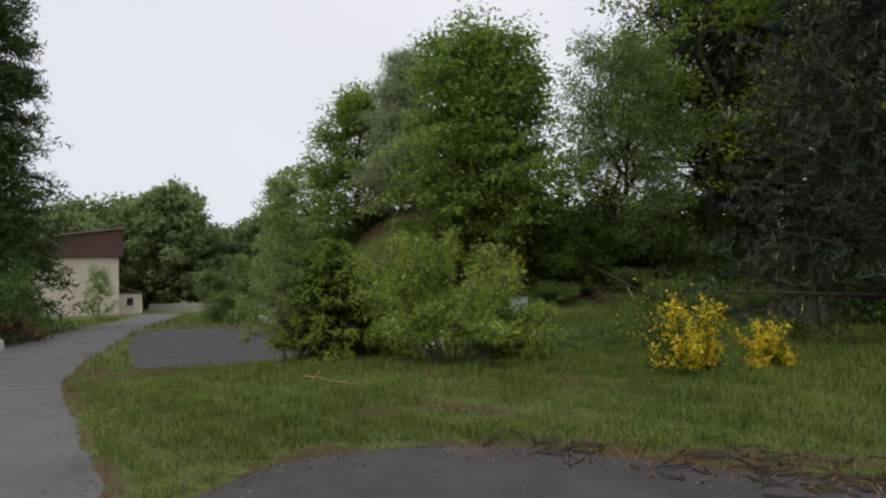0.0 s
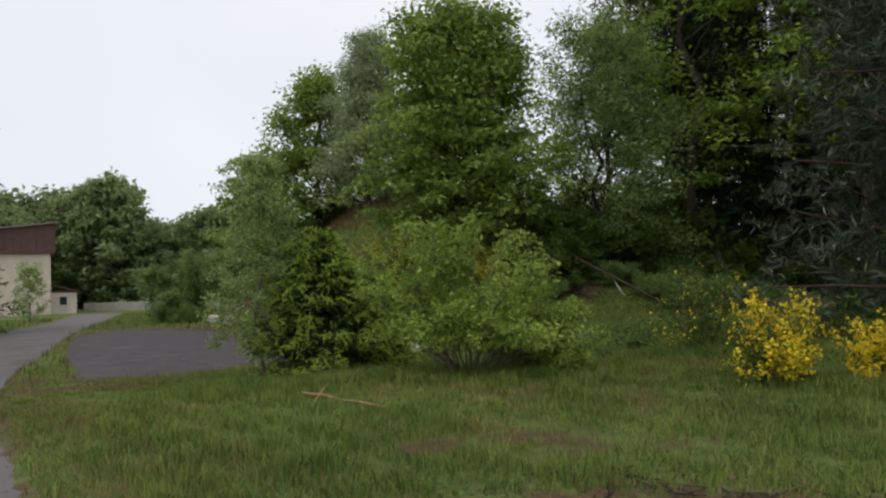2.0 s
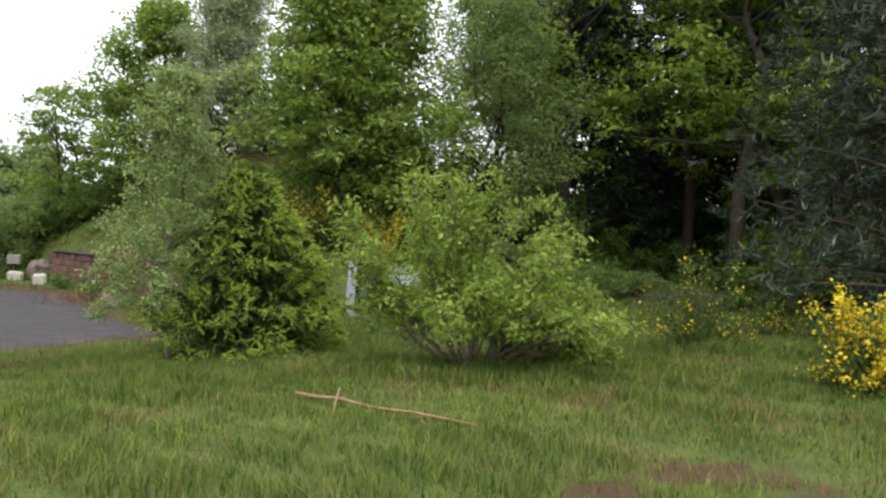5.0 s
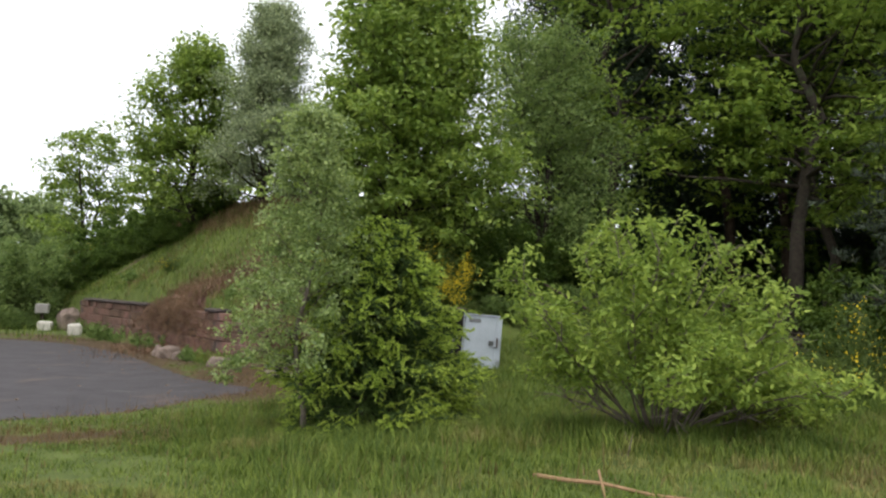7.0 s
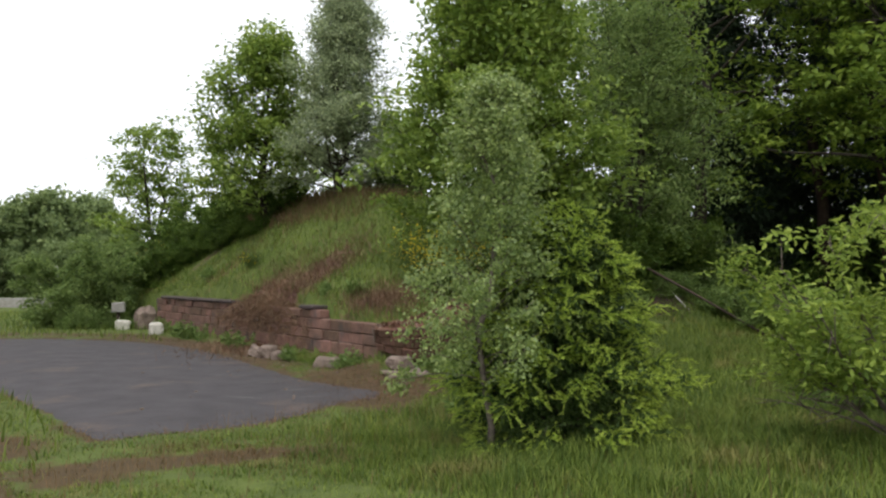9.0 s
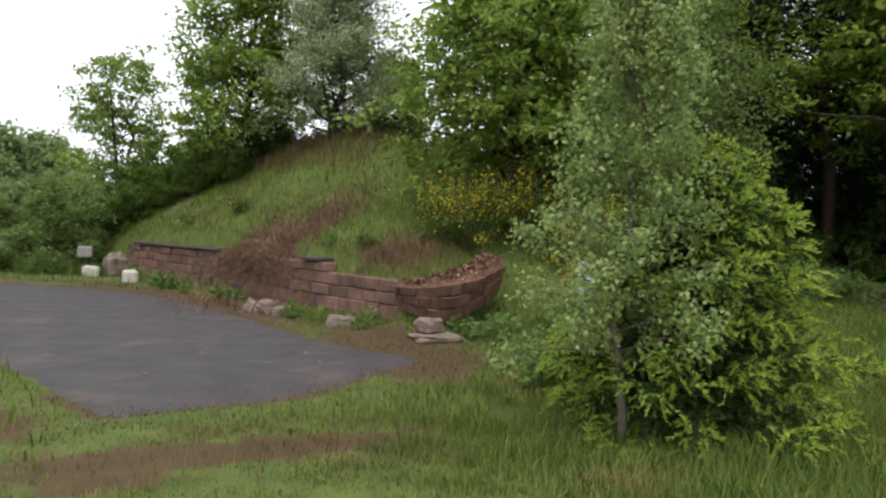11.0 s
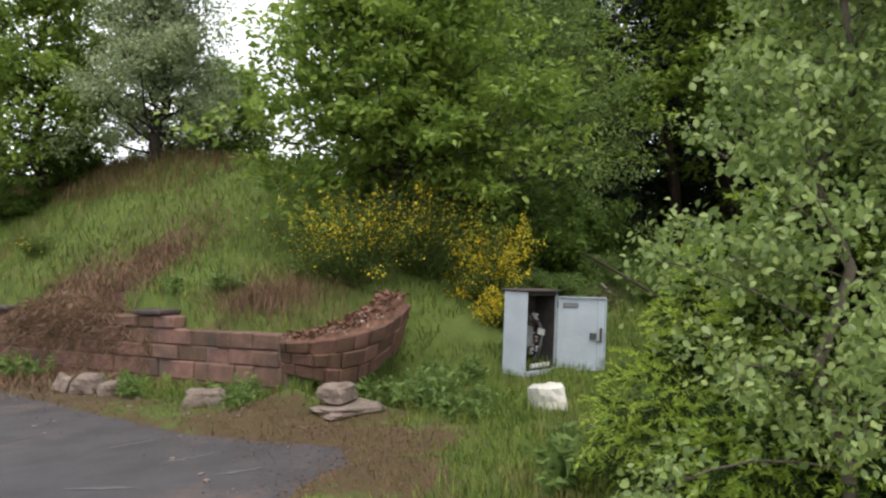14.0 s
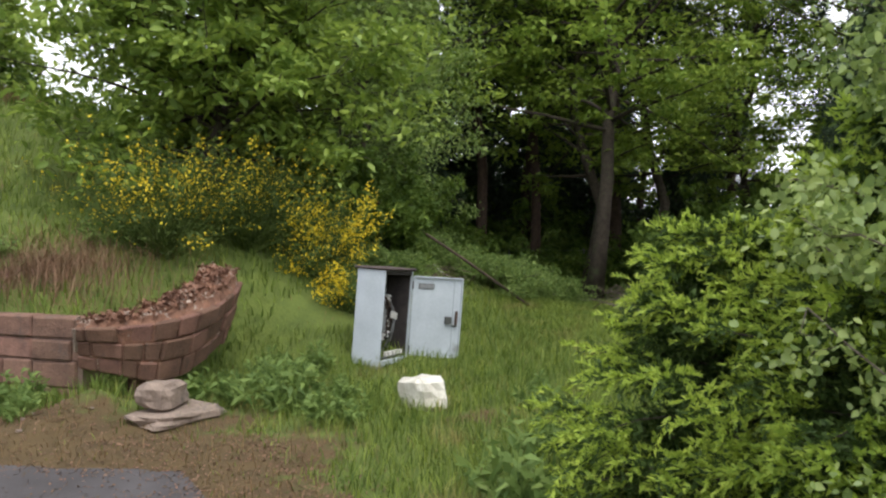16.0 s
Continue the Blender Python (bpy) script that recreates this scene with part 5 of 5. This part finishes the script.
# --- far house, gate frame, fence, low wall ---
def house():
    top = empty("house", -31.65, 67.6, -0.87, 26.5)
    slab = lambda name, sx, sy, sz, at_, mat, label="", parent=top: part(name, box_bm(sx, sy, sz, at_, 0.02), M[mat], parent, label)
    slab("wall", 9.0, 8.0, 5.6, (-4.5, 4.0, 2.8), "plaster", "cream plastered wall")
    bm = bmesh.new()
    prof = [(-9.4, 5.55), (0.35, 5.55), (0.35, 8.2), (-9.4, 7.0)]
    ring = [[bm.verts.new((x, y, z)) for x, z in prof] for y in (-0.3, 8.3)]
    bm.faces.new(ring[0])
    bm.faces.new(ring[1][::-1])
    for i in range(4):
        bm.faces.new([ring[0][i], ring[1][i], ring[1][(i + 1) % 4], ring[0][(i + 1) % 4]])
    bmesh.ops.recalc_face_normals(bm, faces=bm.faces[:])
    part("cladding", bm, M["cladding"], top, "brown board-clad upper storey")
    for i in range(16):
        x = -9.2 + i * 0.6
        slab("board_joint", 0.05, 0.05, 1.2 + 0.065 * i, (x + 0.3, -0.31, 6.25 + 0.03 * i), "cladding")
    bm = box_bm(10.4, 9.2, 0.14, (-4.6, 4.0, 0), 0.02)
    ro = part("roof", bm, M["roof"], top, "grey-brown sloping sheet roof")
    ro.matrix_basis = pose(0.0, 0, 8.25, 0, -7.0, 0)
    annex = part("annex", box_bm(2.1, 4.0, 2.0, (1.05, 3.0, 1.0), 0.02), M["plaster"], top, "low cream plastered annex")
    bm = box_bm(2.6, 4.6, 0.12, (1.25, 3.0, 0), 0.02)
    ar = part("annex_roof", bm, M["cladding"], top, "brown lean-to roof")
    ar.matrix_basis = pose(0, 0, 2.75, 0, 17, 0)
    slab("gable_infill", 2.0, 3.9, 0.3, (1.0, 3.0, 2.1), "cladding")
    win = part("window", box_bm(0.72, 0.12, 0.9, (1.0, 0.98, 1.25), 0.01), M["white_paint"], top, "small dark window in a white frame")
    slab("pane", 0.56, 0.03, 0.74, (1.0, 0.905, 1.27), "pane", parent=win)
    slab("sill", 0.82, 0.14, 0.06, (1.0, 0.92, 0.78), "white_paint", parent=win)
    tagged(top, "cream plastered house with a brown clad upper storey", "house")


house()
gate = empty("gate_frame", -13.3, 42.3, land1(-13.3, 42.3), 12)
for x in (0.0, 0.34, 0.68):
    part("post", box_bm(0.09, 0.09, 2.4, (x, 0, 1.2), 0.01), M["concrete"], gate)
part("top_rail", box_bm(0.77, 0.08, 0.09, (0.34, 0, 2.36), 0.01), M["concrete"], gate)
tagged(gate, "weathered white frame of three upright posts", "frame")
post_box = empty("post_box", -8.9, 33.4, land1(-8.9, 33.4))
part("post", box_bm(0.1, 0.1, 0.6, (0, 0, 0.3), 0.01), M["rust"], post_box)
part("box", box_bm(0.42, 0.3, 0.34, (0, 0, 0.72), 0.03), M["concrete"], post_box, "pale grey box")
tagged(post_box, "pale grey box on a dark post", "post")
low = part("low_wall", box_bm(16, 0.35, 1.0, (0, 0, 0.3), 0.03), M["concrete"])
low.matrix_basis = pose(-24.0, 74.0, -0.85, 0, 0, -8)
tagged(low, "low pale concrete wall beyond the lane", "wall")

fence = new("wire_fence")
fence_line = [(9.5, 28.6), (12.2, 27.4), (14.9, 26.0), (17.4, 24.4), (19.6, 22.4), (21.4, 20.0)]
for x, y in fence_line:
    link_mesh("post", tube_mesh("post", [(np.array([[x, y, land1(x, y) - 0.2], [x, y, land1(x, y) + 1.7]]), np.array([0.035, 0.035]))], 7), M["metal"], fence)
for zz in (0.3, 0.75, 1.2, 1.62):
    link_mesh("wire", tube_mesh("wire", [(np.array([(x, y, land1(x, y) + zz) for x, y in fence_line]), np.full(6, 0.006))], 4), M["metal"], fence)
tagged(fence, "old wire fence on thin metal posts at the wood", "fence")


# --- grass, weeds, litter ---
rg = np.random.default_rng(91)


def scatter(n, x0, x1, y0, y1, keep):
    x, y = rg.uniform(x0, x1, n), rg.uniform(y0, y1, n)
    k = rg.uniform(size=n) < keep(x, y)
    return x[k], y[k]


def in_lawn(x, y):
    return (paved(x, y) < -0.04) * (1 - 0.93 * smooth(0.3, 0.62, bareness(x, y)))


def patch(x, y, k, seed):
    return 0.5 + 0.5 * wobble(x, y, k, seed)


x, y = scatter(290000, -8.5, 7.0, 3.6, 14.5, in_lawn)
h = 0.04 + 0.11 * patch(x, y, 1.3, 4.0) * rg.uniform(0.5, 1.1, len(x)) + 0.05 * rg.uniform(0, 1, len(x)) ** 3
h = h * (0.45 + 1.1 * patch(x, y, 5.5, 2.0))
h = h + 0.14 * smooth(9.0, 12.0, y) * smooth(-4.6, -3.4, x) * rg.uniform(0.2, 1, len(x))
h = h * (0.55 + 0.45 * smooth(-5.4, -3.8, x))
blades("lawn_grass", x, y, h, rg.uniform(0.005, 0.010, len(x)), 1, "grass", lean=0.9, label="rough unmown lawn grass")
x, y = scatter(64000, -8.5, 7.0, 3.6, 14.5, lambda x, y: (paved(x, y) < -0.04) * smooth(0.3, 0.9, patch(x, y, 1.1, 7.0) * (0.6 + 0.6 * patch(x, y, 4.1, 1.0))) * 0.9)
blades("straw_grass", x, y, rg.uniform(0.05, 0.17, len(x)), rg.uniform(0.004, 0.008, len(x)), 11, "dry", lean=1.3, label="pale dry straw among the lawn grass")
x, y = scatter(160000, -8.5, 13.0, 14.5, 23.0, lambda x, y: in_lawn(x, y) * (mound(x, y) < 0.5))
blades("meadow_grass", x, y, rg.uniform(0.07, 0.24, len(x)) * (0.3 + 0.7 * smooth(0.2, 1.5, -paved(x, y))), rg.uniform(0.006, 0.012, len(x)), 2, "grass", lean=0.9, label="taller meadow grass round the mound's foot")
x, y = scatter(62000, 5.0, 16.0, 2.4, 16.0, in_lawn)
blades("verge_grass", x, y, rg.uniform(0.08, 0.26, len(x)), rg.uniform(0.009, 0.016, len(x)), 3, "grass", label="rough grass under the pine")
x, y = scatter(110000, -9.0, 8.0, 20.5, 41.0, lambda x, y: (mound(x, y) > 0.25) * (1 - 0.9 * smooth(0.2, 0.5, slide(x, y))))
blades("mound_grass", x, y, rg.uniform(0.07, 0.24, len(x)), rg.uniform(0.010, 0.02, len(x)), 4, "grass", lean=0.9, label="uncut grass covering the mound")
x, y = scatter(30000, -24, -7.0, 3.0, 60.0, lambda x, y: (paved(x, y) < -0.05) * 0.9)
blades("lane_grass", x, y, rg.uniform(0.08, 0.3, len(x)), rg.uniform(0.014, 0.03, len(x)), 5, "grass", label="grass along the lane")
x, y = scatter(90000, -9, 8, 3.6, 21, lambda x, y: (paved(x, y) < 0.03) * np.clip(0.12 + 1.0 * smooth(0.25, 0.7, bareness(x, y)) * 0.7, 0, 1))
xs_, ys_ = scatter(2600, -7.5, 6.5, 6.0, 15.5, lambda x, y: (paved(x, y) < -0.3) * smooth(0.35, 0.8, patch(x, y, 0.9, 5.0)))
blades("seed_grass", xs_, ys_, rg.uniform(0.2, 0.46, len(xs_)), rg.uniform(0.003, 0.006, len(xs_)), 14, "dry", lean=0.5, label="thin pale seeding grass stalks in the lawn")
blades("dry_grass", x, y, rg.uniform(0.03, 0.13, len(x)), rg.uniform(0.005, 0.010, len(x)), 6, "dry", lean=1.2, label="short dry straw and moss on bare ground")
x, y = scatter(9000, -4.0, -0.6, 20.4, 23.4, lambda x, y: blob(x, y, -2.1, 21.5, 1.1, 0.6) * (mound(x, y) > 0.2))
blades("dead_grass", x, y, rg.uniform(0.12, 0.5, len(x)), rg.uniform(0.004, 0.009, len(x)), 7, "dead", lean=1.1, label="tall dead brown grass above the wall")
x, y = scatter(60000, -7.0, -1.5, 21.5, 27.5, lambda x, y: slide(x, y) * 0.8)
blades("slid_stalks", x, y, rg.uniform(0.06, 0.26, len(x)), rg.uniform(0.008, 0.016, len(x)), 8, "dead", lean=1.4, label="matted dead stalks slid down the mound")
x, y = scatter(20000, -6.5, 2.5, 27.0, 37.0, lambda x, y: (mound(x, y) > 3.3) * 0.85)
blades("crest_grass", x, y, rg.uniform(0.2, 0.5, len(x)), rg.uniform(0.012, 0.022, len(x)), 9, "dry", lean=0.6, label="reddish dry grass on the mound's crest")


x, y = scatter(9000, -7.5, -2.5, 25.5, 33.0, lambda x, y: np.maximum(blob(x, y, -5.2, 29.3, 0.9, 0.5, 40), 0.8 * blob(x, y, -3.2, 29.5, 1.2, 0.4, 60)))
blades("bank_straw", x, y, rg.uniform(0.12, 0.3, len(x)), rg.uniform(0.010, 0.018, len(x)), 12, "dry", lean=0.9, label="orange-brown dry grass on the bank")
x, y = scatter(3200, -1.8, 4.2, 3.6, 7.0, lambda x, y: (np.abs(paved(x, y)) < 0.5) * smooth(-1.5, 2.5, x))
blades("twig_litter", x, y, rg.uniform(0.02, 0.06, len(x)), rg.uniform(0.006, 0.014, len(x)), 13, "dead", lean=3.0, label="fine dead twigs along the asphalt edge", category="twigs", z=np.maximum(land(x, y), base_level(y)), rest=0.02)


def hanging_mat():
    """Dead roots and stalks that hang over the wall."""
    n = 12000
    u = np.clip(rg.normal(7.8, 1.2, n), 5.2, 10.2)
    s = rg.uniform(-0.12, 0.4, n)
    p = np.array([on_wall(a, b, 0) for a, b in zip(u, s)])
    p[:, 2] = 1.16 - 0.85 * rg.uniform(0, 1, n) ** 1.5 * (1 - smooth(-0.12, 0.1, s)) - 0.10 * ((u - 7.8) / 1.2) ** 2 + 0.1 * rg.normal(size=n)
    v = leaf_verts(rg, p, 0.17, 0.07, up=0.1, droop=1.1)
    tagged(link_mesh("hanging_mat", leaf_mesh("hanging_mat", v), M["dead"]), "brown mat of dead roots hanging over the wall", "dead plants", kind="stuff")


hanging_mat()


def weed_clumps():
    spots = [(-1.4, 19.0), (-0.9, 19.3), (-1.9, 19.0), (-1.0, 18.2), (-1.6, 18.3), (-0.2, 19.4), (-4.2, 21.6), (-6.4, 27.6), (-6.7, 28.6), (-3.2, 20.2), (-3.4, 19.6), (-7.3, 30.4), (-2.7, 22.3), (-3.3, 22.9), (-1.2, 22.1), (-5.9, 29.9), (-1.7, 17.6), (-2.6, 15.2), (-1.2, 15.6), (0.2, 16.6), (-6.0, 26.6), (-5.2, 24.6)]
    base = None
    for i, (x, y) in enumerate(spots):
        if base is None:
            rng = np.random.default_rng(6)
            base = empty("weed_clump", x, y, land1(x, y))
            st, lp, al = [], [], []
            for k in range(22):
                az, tl = rng.uniform(0, 6.28), rng.uniform(0.6, 1.4)
                d = np.array([math.cos(az) * math.cos(tl), math.sin(az) * math.cos(tl), math.sin(tl)])
                pts = limb(rng, rng.normal(size=3) * np.array([0.09, 0.09, 0]), d, rng.uniform(0.18, 0.42), -0.4, 5)
                st.append((pts, np.linspace(0.005, 0.002, 5)))
                for m_ in range(16):
                    q = rng.uniform(0.2, 1) * 4
                    lp.append([np.interp(q, range(5), pts[:, c]) for c in range(3)])
                    al.append(d)
            tagged(link_mesh("stem", tube_mesh("stem", st, 4), M["weed"], base), kind="stuff")
            tagged(link_mesh("foliage", leaf_mesh("foliage", leaf_verts(rng, np.array(lp), 0.11, 0.32, up=0.4, along=np.array(al) * 0.6)), M["weed"], base), kind="stuff")
            tagged(base, "leafy pale-green weed clump", "weed", "weed clumps")
        else:
            s = 0.7 + 0.6 * ((i * 37) % 10) / 10
            copy_thing(base, pose(x, y, land1(x, y), 0, 0, 77 * i) @ Matrix.Diagonal((s, s, s, 1)))


weed_clumps()


def litter():
    """Flat scraps, dead leaves and gravel along the edges of the pavement."""
    xs, ys = [], []
    for poly, n in ((LOT, 6500), (APRON, 4200), (ROAD_RIGHT, 1500), ([(-3.0, 18.0), (-3.3, 19.6), (-4.3, 21.4), (-5.4, 24.4), (-6.6, 27.4), (-8.4, 29.6)], 6000), ([(-3.2, 15.6), (-2.6, 17.0), (-2.4, 18.0)], 2200)):
        pts = np.array(poly)
        for _ in range(n):
            i = rg.integers(0, len(pts) - 1)
            t = rg.uniform()
            p = pts[i] + (pts[i + 1] - pts[i]) * t + rg.normal(size=2) * rg.choice([0.12, 0.3, 0.55])
            if abs(p[0]) < 14 and 2.8 < p[1] < 34:
                xs.append(p[0])
                ys.append(p[1])
    x, y = np.array(xs), np.array(ys)
    z = np.maximum(land(x, y), np.where(paved(x, y) > -0.05, base_level(y) + 0.006, -9)) + 0.008
    v = leaf_verts(rg, np.stack([x, y, z], -1), 0.026, 0.5, up=0.8, droop=0.0, fold=0.06)
    tagged(link_mesh("leaf_litter", leaf_mesh("leaf_litter", v), M["litter"]), "brown leaf litter and grit along the asphalt edge", "litter", kind="stuff")


litter()
rp = random.Random(12)
for i in range(46):
    t = rp.random()
    x, y = (-3.2 - 4.5 * t + rp.uniform(-0.5, 0.5), 19.0 + 9.0 * t + rp.uniform(-0.6, 0.6)) if i < 32 else (rp.uniform(-7, -4), rp.uniform(16, 22))
    z = max(land1(x, y), 0.004 if paved(np.array([x]), np.array([y]))[0] > 0 else -9)
    s = rp.uniform(0.02, 0.06)
    ob = part("stone_chip", rough_stone_bm(i, s, s * rp.uniform(0.6, 1.4), s * 0.45, 0.2, cuts=1), M["rock"])
    ob.matrix_basis = pose(x, y, z - 0.002, 0, 0, rp.uniform(0, 360))
    tagged(ob, "small pale stone chip on the ground", "stone", "stone chips")
for i, (x, y, ln, wd, rz) in enumerate(((-5.2, 17.6, 0.7, 0.05, -35), (-4.4, 18.1, 0.6, 0.05, 8), (-4.7, 19.0, 0.8, 0.04, 14), (-4.2, 17.4, 0.5, 0.06, -4), (-5.6, 20.0, 0.4, 0.03, 30))):
    bm = bmesh.new()
    k = 14
    up_, dn = [], []
    for j in range(k):
        t = j / (k - 1)
        w = wd * math.sin(math.pi * min(max(t, 0.04), 0.96)) * rp.uniform(0.4, 1.1)
        o = rp.uniform(-0.03, 0.03)
        up_.append(bm.verts.new(((t - 0.5) * ln, o + w / 2, 0)))
        dn.append(bm.verts.new(((t - 0.5) * ln, o - w / 2, 0)))
    for j in range(k - 1):
        bm.faces.new((dn[j], dn[j + 1], up_[j + 1], up_[j]))
    ob = part("asphalt_scuff", bm, M["crack"])
    ob.matrix_basis = pose(x, y, 0.009, 0, 0, rz)
    tagged(ob, "pale scuffed streak on the asphalt", "scuff", "asphalt scuffs", "structure")
